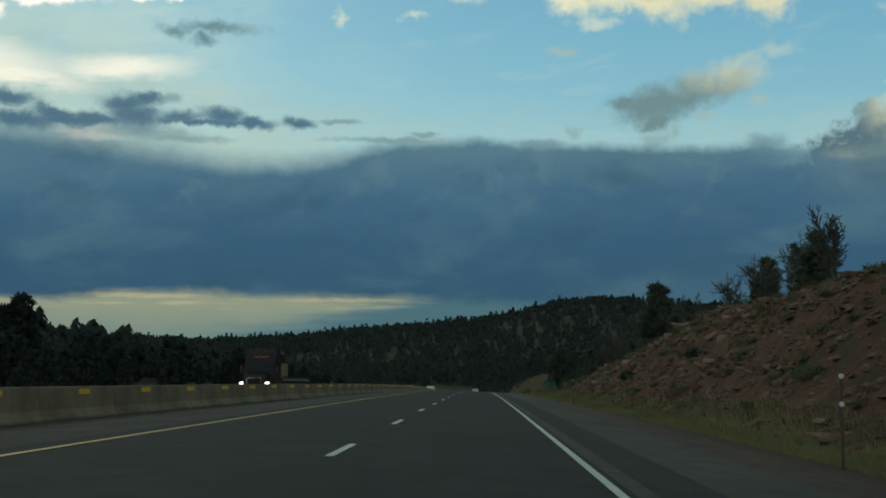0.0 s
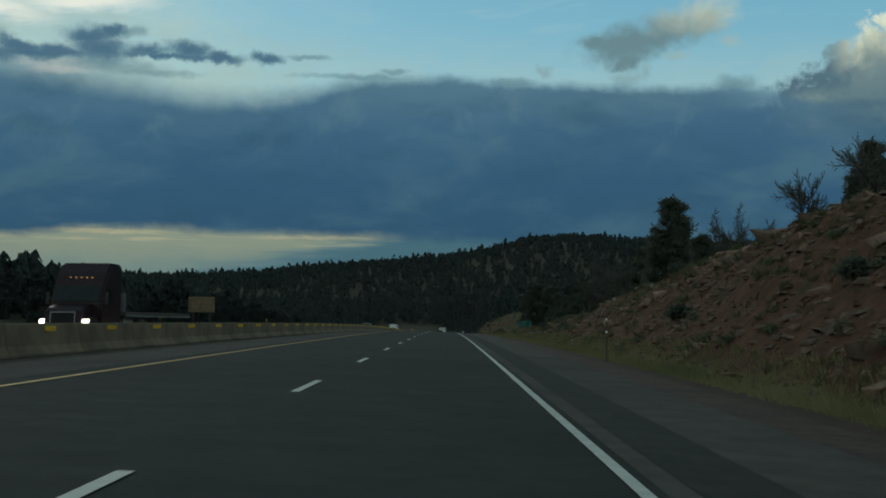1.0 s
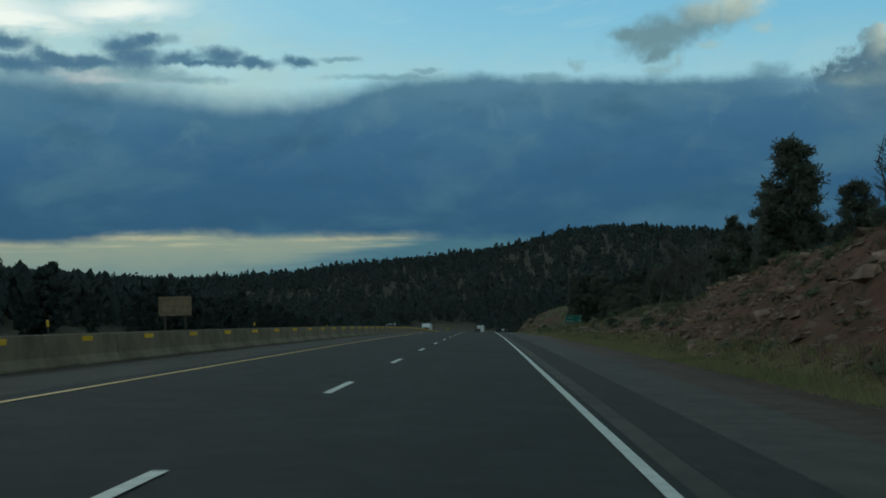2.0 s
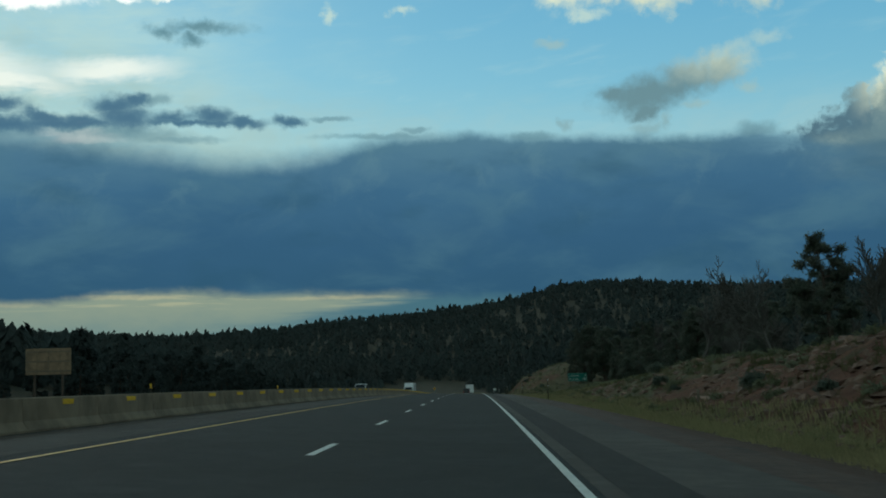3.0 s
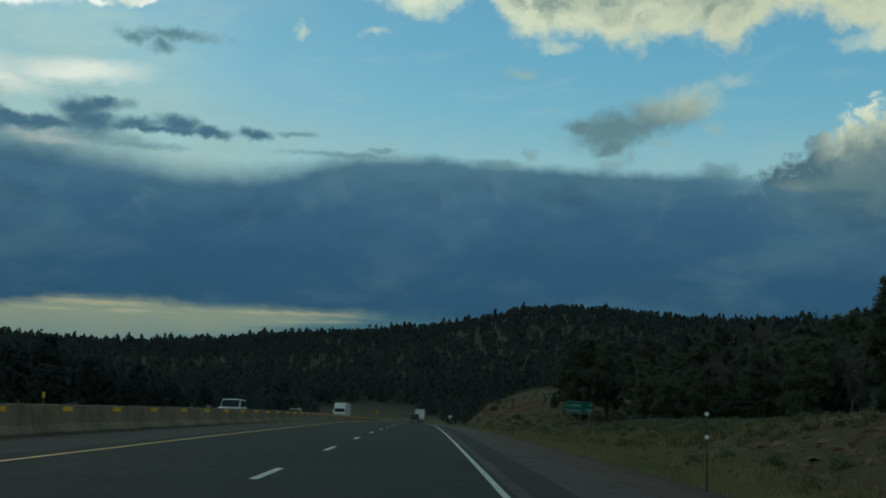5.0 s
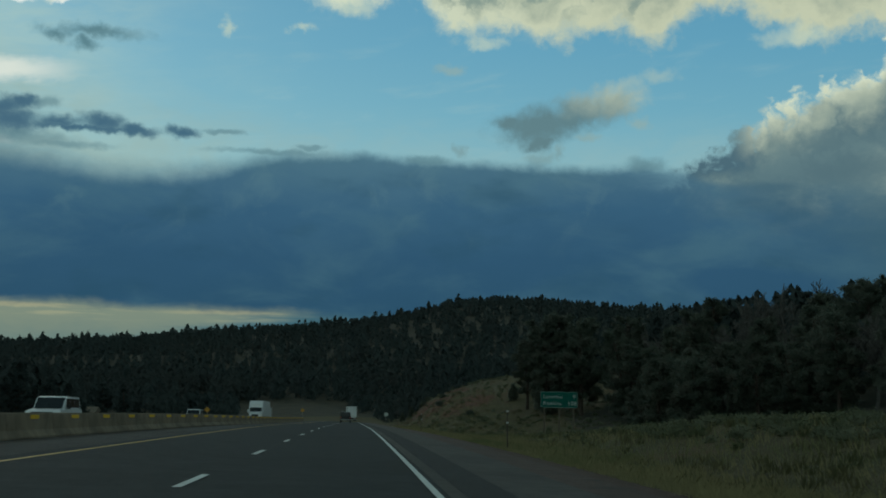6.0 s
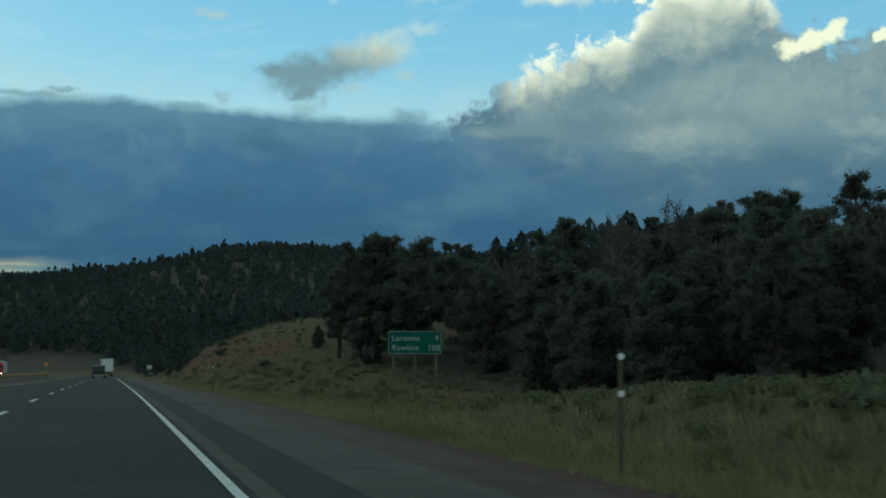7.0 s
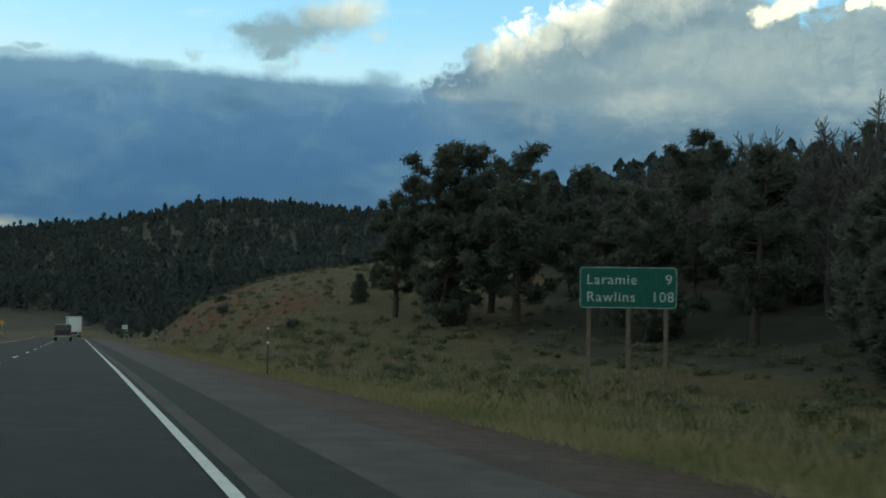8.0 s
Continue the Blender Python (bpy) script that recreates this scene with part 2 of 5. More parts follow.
col = cloudlet(col, [(12.0, 15.85, 2.3, 0.34, 0.01), (12.6, 15.25, 0.7, 0.34, 0.0), (14.0, 15.7, 0.9, 0.35, 0.0)], srgb(98, 132, 150), srgb(120, 150, 166), 10.0, 16.6, 1.0, 0.85)
# the broad dark band of rain cloud
b_top = N.curve(az, [(-60, 9.0), (-30, 9.0), (-20, 9.3), (-17.3, 9.9), (-15.6, 10.3), (-12.8, 10.15), (-8.6, 10.3), (-5.8, 10.45), (-1.5, 10.75), (2.8, 10.65), (5.7, 10.3), (8.5, 10.1), (11.3, 10.2), (14, 10.9), (16.8, 11.3), (19.4, 11.6), (22, 11.8), (60, 11.2)], -60, 60)
b_bot = N.curve(az, [(-60, -4.0), (-14, -4.0), (-8, 2.0), (-4, 2.4), (0.5, 2.5), (2.8, 2.72), (5.6, 2.7), (9.8, 2.82), (13.9, 3.0), (17.6, 2.9), (19.1, 2.5), (22, 2.55), (60, 2.5)], -60, 60)
b_soft = N.curve(az, [(-60, 0.6), (-2, 0.5), (3, 0.6), (6, 1.3), (14, 2.0), (20, 2.2), (60, 1.8)], -60, 60)
b_e = N.m("ADD", el, N.m("MULTIPLY_ADD", mid, 0.7, N.m("MULTIPLY_ADD", w4, 0.35, N.m("MULTIPLY", puff, 0.4))))
b_m = N.m("MULTIPLY", N.step(b_e, N.m("ADD", b_top, 0.22), N.m("SUBTRACT", b_top, b_soft)), N.step(N.m("MULTIPLY_ADD", w2, 0.5, N.m("MULTIPLY_ADD", streak, 0.7, el)), N.m("SUBTRACT", b_bot, 0.32), N.m("ADD", b_bot, 0.42)))
b_m = N.m("MULTIPLY", b_m, N.step(N.m("ADD", N.m("ADD", az, N.m("MULTIPLY", N.m("SUBTRACT", 9.0, el), 1.5)), N.m("MULTIPLY_ADD", big, 8.0, N.m("MULTIPLY", streak, 6.0))), -25.5, -15.0))
b_col = N.ramp(N.m("DIVIDE", N.m("MULTIPLY_ADD", mid, 2.2, N.m("MULTIPLY_ADD", big, 3.0, el)), 12.0, clamp=True),
               [(0.0, srgb(66, 103, 131)), (0.2, srgb(53, 88, 121)), (0.45, srgb(57, 93, 129)), (0.65, srgb(66, 103, 139)), (0.95, srgb(96, 130, 156))])
b_col = N.mix(N.m("MULTIPLY", N.step(N.noise(flat, 1.25, 7, 0.56, 0.4), 0.44, 0.70), 0.5), b_col, srgb(88, 122, 144))
b_col = N.mix(N.m("MULTIPLY", N.step(N.noise(flat, 1.9, 4, 0.5), 0.5, 0.72), 0.45), b_col, srgb(50, 85, 114))
b_col = N.mix(N.m("MULTIPLY", N.step(N.noise(round_, 3.6, 7, 0.6, 0.6), 0.52, 0.70), N.m("MULTIPLY", N.step(el, 5.0, 8.5), 0.22)), b_col, srgb(112, 142, 158))
# the clear strip under the band, bluer beneath its right end, with thin warm streaks
low = N.m("MULTIPLY", N.step(el, 4.0, 2.6), N.step(az, -14.0, -8.0))
low_col = N.mix(N.step(N.m("MULTIPLY_ADD", mid, 2.5, el), 0.6, 2.6), srgb(118, 137, 141), srgb(146, 152, 143))
low_e = N.m("SUBTRACT", el, N.curve(az, [(0, 2.62), (4, 2.2), (8, 1.3), (13, 0.4), (60, -2.0)], 0, 60))
low_col = N.mix(N.step(N.m("MULTIPLY_ADD", mid, 1.2, low_e), 0.5, -0.35), low_col, srgb(104, 130, 142))
warm = N.noise(joined(N.m("MULTIPLY", az, 0.12), N.m("MULTIPLY", el, 1.6)), 1.6, 4, 0.55, 0.15)
low_col = N.mix(N.step(N.m("ADD", az, N.m("MULTIPLY_ADD", N.m("SUBTRACT", el, 2.3), 4.5, N.m("MULTIPLY", N.m("SUBTRACT", warm, 0.5), 9.0))), 6.5, 0.5), low_col, srgb(76, 110, 130))
low_col = N.mix(N.m("MULTIPLY", N.m("MULTIPLY", N.step(warm, 0.50, 0.64), N.step(az, 1.0, 4.0)), N.m("MULTIPLY", N.step(el, 2.0, 2.55), 0.5)), low_col, srgb(196, 184, 156))
low_col = cover(low_col, heap([(5.5, 2.62, 2.6, 0.10, 0.0), (15.8, 2.8, 2.2, 0.10, 0.0), (23.0, 2.5, 3.0, 0.12, 0.0)], az, N.m("MULTIPLY_ADD", w4, 0.25, el)), -0.7, 0.8, 0.5, srgb(206, 188, 156))
col = N.mix(low, col, low_col)
col = N.mix(b_m, col, b_col)
# torn scraps of cloud above the band
w_items = [(21.6, 11.9, 1.2, 0.42, 0.0), (19.5, 11.35, 1.3, 0.40, 0.15), (21.0, 11.0, 1.8, 0.5, 0.0), (16.2, 12.0, 1.2, 0.5, 0.0), (15.3, 12.2, 0.8, 0.36, 0.0), (17.9, 11.25, 1.1, 0.36, 0.0), (15.7, 11.4, 1.6, 0.55, 0.0), (13.4, 11.5, 1.3, 0.34, -0.05), (11.6, 11.65, 1.1, 0.46, 0.0), (10.2, 11.35, 1.1, 0.30, 0.05), (7.8, 11.4, 0.85, 0.28, 0.0), (24.5, 11.8, 2.2, 0.5, 0.0), (12.6, 11.3, 3.4, 0.2, 0.0), (18.6, 11.1, 4.0, 0.3, 0.0)]
w_f = N.m("ADD", heap(w_items, N.m("MULTIPLY_ADD", w1, 1.8, N.m("MULTIPLY_ADD", w3, 0.6, az)), N.m("ADD", el, N.m("MULTIPLY_ADD", w2, 0.7, N.m("MULTIPLY", w4, 0.6)))), N.m("MULTIPLY_ADD", fine, 0.5, N.m("MULTIPLY", streak, 0.9)))
col = cover(col, w_f, -0.5, 0.55, 0.92, N.mix(N.step(N.m("ADD", w_f, mid), 0.0, 0.9), srgb(96, 128, 154), srgb(68, 104, 138)))
col = cover(col, N.m("ADD", heap([(16.0, 10.7, 3.4, 0.30, 0.0), (13.2, 10.5, 1.8, 0.22, 0.0), (14.3, 12.4, 0.7, 0.3, 0.0), (5.6, 11.5, 1.0, 0.12, 0.0), (3.6, 10.65, 2.4, 0.16, 0.0), (1.4, 10.95, 0.9, 0.14, 0.0), (-4.6, 10.45, 1.0, 0.2, 0.0), (-15.6, 10.2, 0.9, 0.35, 0.0)], A, N.m("MULTIPLY_ADD", w4, 0.4, el)), streak), -0.5, 0.7, 0.6, srgb(104, 136, 156))
# unseen grey cloud added overhead to dim the land, paler behind to fill it
back = N.step(N.m("ABSOLUTE", az), 60.0, 110.0)
over = N.m("MAXIMUM", N.step(el, 23.0, 32.0), back)
tex = N.m("ADD", mid, 0.5)
over_col = N.mix(tex, srgb(58, 80, 94), srgb(88, 110, 122))
over_col = N.mix(N.m("MULTIPLY", back, N.step(el, 75.0, 30.0)), over_col, N.mix(tex, srgb(134, 154, 163), srgb(182, 195, 199)))
col = N.mix(N.m("MULTIPLY", over, 0.95), col, over_col)
grade = N.add("ShaderNodeMix", data_type="RGBA", blend_type="MULTIPLY")
N.put(grade.inputs[0], 1.0)
N.put(grade.inputs[6], col)
N.put(grade.inputs[7], (0.895, 1.0, 0.905))
col = grade.outputs[2]
bg = N.add("ShaderNodeBackground")
N.put(bg.inputs["Color"], col)
bg.inputs["Strength"].default_value = 1.0
N.put(N.add("ShaderNodeOutputWorld").inputs[0], bg.outputs[0])

sun = new("sun", bpy.data.lights.new("sun", "SUN"))
sun.data.energy, sun.data.angle, sun.data.color = 0.2, radians(14), (1.0, 0.95, 0.84)
sun.matrix_world = look((0, 0, 60), (0 + 60 * math.sin(radians(SUN_AZ)), -60 * math.cos(radians(SUN_AZ)), 60 - 60 * math.tan(radians(SUN_EL))))

# ---------------------------------------------------------------- materials
def material(name, c0, c1, scale=4.0, rough=0.85, bump=0.3, bscale=None, metal=0.0, c2=None, s2=0.4, coord="Object", spec=0.5, rnd=0.0):
    """Two colours broken up by noise at two scales, with relief."""
    mt = bpy.data.materials.new(name)
    mt.use_nodes = True
    n = Nodes(mt.node_tree)
    tc = n.add("ShaderNodeTexCoord").outputs[coord]
    f = n.step(n.noise(tc, scale, 6, 0.65), 0.32, 0.68)
    c = n.mix(f, c0, c1)
    if c2:
        c = n.mix(n.step(n.noise(tc, s2, 4, 0.6, 0.3), 0.45, 0.7), c, c2)
    if rnd:
        hs = n.add("ShaderNodeHueSaturation")
        oi = n.add("ShaderNodeObjectInfo").outputs["Random"]
        n.put(hs.inputs["Value"], n.m("MULTIPLY_ADD", oi, rnd, 1.0 - rnd / 2))
        n.put(hs.inputs["Color"], c)
        c = hs.outputs[0]
    b = n.add("ShaderNodeBsdfPrincipled")
    n.put(b.inputs["Base Color"], c)
    n.put(b.inputs["Roughness"], n.m("MULTIPLY_ADD", n.noise(tc, scale * 2.3, 3), 0.2, rough - 0.1, clamp=True))
    b.inputs["Metallic"].default_value = metal
    b.inputs["Specular IOR Level"].default_value = spec
    if bump:
        bp = n.add("ShaderNodeBump")
        bp.inputs["Strength"].default_value = bump
        bp.inputs["Distance"].default_value = 0.05
        n.put(bp.inputs["Height"], n.noise(tc, bscale or scale * 3, 8, 0.7))
        n.put(b.inputs["Normal"], bp.outputs[0])
    n.put(n.add("ShaderNodeOutputMaterial").inputs[0], b.outputs[0])
    return mt


def leafy(name, c0, c1, c2, scale=1.2, s2=0.6, rnd=0.5, through_=0.45):
    """Thin leaves: part of the light passes through."""
    mt = bpy.data.materials.new(name)
    mt.use_nodes = True
    n = Nodes(mt.node_tree)
    tc = n.add("ShaderNodeTexCoord").outputs["Object"]
    c = n.mix(n.step(n.noise(tc, scale, 5, 0.65), 0.32, 0.68), c0, c1)
    c = n.mix(n.step(n.noise(tc, s2, 4, 0.6, 0.3), 0.42, 0.7), c, c2)
    hs = n.add("ShaderNodeHueSaturation")
    isl = n.add("ShaderNodeNewGeometry").outputs["Random Per Island"]
    oi = n.add("ShaderNodeObjectInfo").outputs["Random"]
    n.put(hs.inputs["Value"], n.m("MULTIPLY_ADD", n.m("ADD", isl, oi), rnd * 0.5, 1.0 - rnd / 2))
    n.put(hs.inputs["Color"], c)
    b = n.add("ShaderNodeBsdfPrincipled")
    n.put(b.inputs["Base Color"], hs.outputs[0])
    b.inputs["Roughness"].default_value = 0.75
    b.inputs["Specular IOR Level"].default_value = 0.3
    tr = n.add("ShaderNodeBsdfTranslucent")
    n.put(tr.inputs[0], hs.outputs[0])
    mx = n.add("ShaderNodeMixShader")
    mx.inputs[0].default_value = through_
    n.put(mx.inputs[1], b.outputs[0])
    n.put(mx.inputs[2], tr.outputs[0])
    n.put(n.add("ShaderNodeOutputMaterial").inputs[0], mx.outputs[0])
    return mt


def glowing(name, colour, strength):
    mt = bpy.data.materials.new(name)
    mt.use_nodes = True
    n = Nodes(mt.node_tree)
    e = n.add("ShaderNodeEmission")
    n.put(e.inputs[0], colour)
    e.inputs[1].default_value = strength
    n.put(n.add("ShaderNodeOutputMaterial").inputs[0], e.outputs[0])
    return mt


M_ASPHALT = material("asphalt", (0.026, 0.032, 0.034), (0.039, 0.046, 0.047), 1.2, 0.88, 0.5, 60, c2=(0.025, 0.030, 0.031), s2=0.12, spec=0.35)
M_SHOULDER = material("shoulder_asphalt", (0.072, 0.068, 0.064), (0.112, 0.102, 0.094), 1.5, 0.9, 0.6, 50, c2=(0.060, 0.056, 0.052), s2=0.15)
M_SEAM = material("rumble_asphalt", (0.024, 0.026, 0.027), (0.042, 0.042, 0.041), 2.5, 0.9, 0.6, 40)
M_INNER = material("inner_shoulder_asphalt", (0.046, 0.045, 0.043), (0.074, 0.069, 0.064), 1.5, 0.9, 0.6, 50, c2=(0.036, 0.034, 0.032), s2=0.15)
M_GRAVEL = material("red_gravel", (0.085, 0.058, 0.050), (0.145, 0.098, 0.082), 3.0, 0.95, 0.9, 30, c2=(0.075, 0.058, 0.050), s2=0.5)
M_DIRT = material("damp_dirt", (0.022, 0.020, 0.017), (0.045, 0.038, 0.030), 1.2, 0.95, 0.8, 25, c2=(0.06, 0.052, 0.042), s2=0.3)
M_WHITE = material("white_line_paint", (0.62, 0.64, 0.62), (0.78, 0.80, 0.78), 5.0, 0.6, 0.2, 60)
M_YELLOW = material("yellow_line_paint", (0.72, 0.46, 0.12), (0.84, 0.55, 0.17), 5.0, 0.6, 0.2, 60)
M_STONE = material("red_stone", (0.165, 0.088, 0.062), (0.34, 0.215, 0.160), 1.6, 0.9, 0.9, 8, c2=(0.15, 0.10, 0.075), s2=0.6, rnd=0.8)
M_CONCRETE = material("barrier_concrete", (0.20, 0.158, 0.112), (0.27, 0.215, 0.155), 1.1, 0.9, 0.4, 25, c2=(0.135, 0.102, 0.072), s2=0.35, rnd=0.18)
M_REFLECT = material("yellow_reflector", (0.62, 0.38, 0.03), (0.74, 0.46, 0.04), 8.0, 0.5, 0.1)
M_BARK = material("pine_bark", (0.060, 0.045, 0.036), (0.11, 0.082, 0.064), 6.0, 0.95, 0.8, 20)
M_GREYWOOD = material("grey_dead_wood", (0.075, 0.070, 0.064), (0.130, 0.120, 0.108), 6.0, 0.95, 0.6, 25)
M_NEEDLE = leafy("pine_needles", (0.105, 0.132, 0.104), (0.150, 0.172, 0.130), (0.150, 0.152, 0.122), 1.2, 0.6, 0.5, 0.55)
# bluish distance haze is put into the colour of these needles
M_HAZENEEDLE = leafy("far_pine_needles", (0.054, 0.074, 0.073), (0.072, 0.093, 0.088), (0.072, 0.084, 0.079), 0.06, 0.02, 0.12, 0.5)
def land_material():
    """Dry meadow that gives way to gravel, verge, red rock and forest floor by the weights stored on the ground."""
    mt = bpy.data.materials.new("roadside_land")
    mt.use_nodes = True
    n = Nodes(mt.node_tree)
    tc = n.add("ShaderNodeTexCoord").outputs["Object"]
    at_ = n.add("ShaderNodeVertexColor", layer_name="cover")
    sp = n.add("ShaderNodeSeparateColor")
    n.put(sp.inputs[0], at_.outputs["Color"])
    rock, wood, grass = sp.outputs
    gravel = at_.outputs["Alpha"]
    a, b_, c_ = n.noise(tc, 1.1, 7, 0.65), n.noise(tc, 0.22, 5, 0.6, 0.3), n.noise(tc, 4.5, 6, 0.7)
    jig = n.m("MULTIPLY_ADD", n.m("SUBTRACT", a, 0.5), 1.5, n.m("MULTIPLY", n.m("SUBTRACT", c_, 0.5), 0.7))
    # meadow: olive, straw and reddish soil
    c = n.mix(n.step(a, 0.34, 0.66), (0.080, 0.072, 0.036), (0.142, 0.110, 0.057))
    c = n.mix(n.m("MULTIPLY", n.step(b_, 0.46, 0.66), 0.65), c, (0.076, 0.080, 0.034))
    c = n.mix(n.m("MULTIPLY", n.step(n.noise(tc, 0.10, 5, 0.65, 0.5), 0.54, 0.66), 0.5), c, (0.150, 0.076, 0.042))
    def over(c, w, new):
        return n.mix(n.step(n.m("ADD", w, jig), 0.35, 0.65), c, new)
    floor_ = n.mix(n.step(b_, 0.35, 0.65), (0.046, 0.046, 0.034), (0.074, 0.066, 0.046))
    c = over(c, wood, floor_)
    red = n.mix(n.step(a, 0.32, 0.68), (0.105, 0.046, 0.030), (0.190, 0.086, 0.055))
    red = n.mix(n.m("MULTIPLY", n.step(c_, 0.52, 0.70), 0.6), red, (0.19, 0.108, 0.076))
    red = n.mix(n.m("MULTIPLY", n.step(n.noise(tc, 0.35, 6, 0.65, 0.4), 0.50, 0.64), 0.85), red, (0.070, 0.062, 0.028))
    c = over(c, rock, red)
    c = over(c, grass, n.mix(n.step(a, 0.34, 0.66), (0.135, 0.125, 0.050), (0.215, 0.180, 0.078)))
    c = over(c, gravel, n.mix(n.step(c_, 0.34, 0.66), (0.085, 0.058, 0.048), (0.150, 0.098, 0.080)))
    p = n.add("ShaderNodeBsdfPrincipled")
    n.put(p.inputs["Base Color"], c)
    p.inputs["Roughness"].default_value = 0.95
    p.inputs["Specular IOR Level"].default_value = 0.25
    bp = n.add("ShaderNodeBump")
    bp.inputs["Strength"].default_value, bp.inputs["Distance"].default_value = 0.9, 0.12
    n.put(bp.inputs["Height"], n.noise(tc, 5.0, 9, 0.72))
    n.put(p.inputs["Normal"], bp.outputs[0])
    n.put(n.add("ShaderNodeOutputMaterial").inputs[0], p.outputs[0])
    return mt


M_LAND = land_material()
M_SAGE = leafy("sagebrush_leaves", (0.150, 0.166, 0.098), (0.245, 0.252, 0.170), (0.135, 0.148, 0.075), 0.9, 0.3, 0.5)
M_GRASS = leafy("verge_grass_blades", (0.265, 0.230, 0.112), (0.380, 0.315, 0.168), (0.185, 0.195, 0.088), 0.8, 0.2, 0.6)
M_BUNCH = leafy("dry_bunchgrass", (0.085, 0.082, 0.038), (0.150, 0.128, 0.062), (0.075, 0.085, 0.034), 0.8, 0.15, 0.6)
M_SIGN = material("green_sign_sheeting", (0.001, 0.098, 0.076), (0.002, 0.118, 0.090), 3.0, 0.6, 0.03, spec=0.25)
M_SIGNWHITE = material("white_sign_sheeting", (0.46, 0.52, 0.50), (0.56, 0.61, 0.59), 4.0, 0.5, 0.02)
M_SIGNYELLOW = material("orange_sign_sheeting", (0.52, 0.26, 0.03), (0.60, 0.31, 0.04), 4.0, 0.5, 0.02)
M_POSTWOOD = material("weathered_sign_post", (0.12, 0.095, 0.070), (0.20, 0.165, 0.125), 8.0, 0.9, 0.5, 40)
M_STEEL = material("galvanised_steel", (0.30, 0.31, 0.31), (0.42, 0.43, 0.43), 9.0, 0.5, 0.1, metal=0.8)
M_BROWNPOST = material("rusty_delineator_steel", (0.07, 0.060, 0.048), (0.13, 0.10, 0.075), 9.0, 0.8, 0.2)
M_LENS = material("white_reflector_lens", (0.80, 0.82, 0.82), (0.92, 0.93, 0.93), 12.0, 0.25, 0.0)
M_PLY = material("tan_plywood", (0.21, 0.145, 0.09), (0.30, 0.205, 0.13), 2.0, 0.85, 0.2, 12, c2=(0.16, 0.115, 0.075), s2=0.8)
M_BLACK = material("black_car_paint", (0.010, 0.011, 0.013), (0.014, 0.015, 0.018), 3.0, 0.3, 0.0)
M_CARWHITE = material("white_car_paint", (0.66, 0.68, 0.70), (0.74, 0.76, 0.78), 3.0, 0.35, 0.0)
M_MAROON = material("dark_maroon_truck_paint", (0.030, 0.012, 0.018), (0.042, 0.018, 0.025), 3.0, 0.22, 0.0)
M_RED = material("red_truck_paint", (0.45, 0.03, 0.025), (0.55, 0.04, 0.03), 3.0, 0.35, 0.0)
M_TYRE = material("tyre_rubber", (0.014, 0.014, 0.015), (0.026, 0.026, 0.027), 8.0, 0.9, 0.2)
M_CHROME = material("chrome", (0.60, 0.61, 0.62), (0.70, 0.71, 0.72), 9.0, 0.2, 0.0, metal=1.0)
M_GLASS = material("dark_window_glass", (0.012, 0.015, 0.018), (0.018, 0.022, 0.026), 2.0, 0.12, 0.0)
M_LAMP = glowing("lit_headlamp", (1.0, 0.93, 0.78), 4.0)
M_TAIL = material("red_tail_lamp", (0.30, 0.012, 0.010), (0.40, 0.016, 0.012), 6.0, 0.3, 0.0)
M_AMBER = glowing("lit_marker_lamp", (1.0, 0.55, 0.2), 0.4)

# ---------------------------------------------------------------- the road's line
TH0, KAP, KAP1, P0, C0, C1 = -0.026201, 1.835e-5, 1.093e-8, -0.0230405, -3.782e-5, -1.7364e-7
DS = 1.0
S_TAB = np.arange(-200.0, 1400.0 + DS, DS)


def tables():
    s = np.minimum(S_TAB, 480.0)
    th = TH0 + KAP * s + KAP1 * s * s / 2 + np.where(S_TAB > 470, (S_TAB - 470) / 900.0, 0.0)
    sl = P0 + C0 * s + C1 * s * s / 2 + np.where(s > 340, 1.3e-4 * (s - 340), 0.0)
    i0 = int(200 / DS)
    def run(v):
        c = np.concatenate([[0], np.cumsum((v[1:] + v[:-1]) / 2 * DS)])
        return c - c[i0]
    return th, run(-np.sin(th)), run(np.cos(th)), run(sl)


T_TH, T_X, T_Y, T_Z = tables()


def bank(s):
    return -0.0406 + 0.0059 * np.clip(s, 0, 420) / 300


def axis(s):
    return (np.interp(s, S_TAB, T_X), np.interp(s, S_TAB, T_Y), np.interp(s, S_TAB, T_Z), np.interp(s, S_TAB, T_TH))


def deck(s, u):
    """Height of the carriageways over the road's line."""
    e = bank(s)
    if u >= -3.8:
        return e * u
    if u >= -9.4:
        return -3.8 * e * (1 - (-3.8 - u) / 5.6)
    return -0.02 * min(-9.4 - u, 14.0)


def at(s, u, dz=0.0):
    """A place in the world from the way along the road, the way across and the height over the deck."""
    x, y, z, th = axis(s)
    return Vector((x + u * math.cos(th), y + u * math.sin(th), z + deck(s, u) + dz))


def heading(s):
    return math.degrees(axis(s)[3])


# ---------------------------------------------------------------- building helpers
def mesh_of(name, bm, mats, smooth=False):
    me = bpy.data.meshes.new(name)
    bm.to_mesh(me)
    bm.free()
    for mt in mats if isinstance(mats, (list, tuple)) else [mats]:
        me.materials.append(mt)
    if smooth:
        me.polygons.foreach_set("use_smooth", [True] * len(me.polygons))
    return me


def thing(name, bm, mat, label="", category="", group="", kind="", m=None, smooth=False):
    ob = new(name, mesh_of(name, bm, mat, smooth))
    if m is not None:
        ob.matrix_world = m
    return tagged(ob, label, category, group, kind)


def part(name, bm, mat, parent, label="", smooth=False, m=None):
    ob = new(name, mesh_of(name, bm, mat, smooth))
    ob.parent = parent
    if m is not None:
        ob.matrix_basis = m
    return tagged(ob, label)


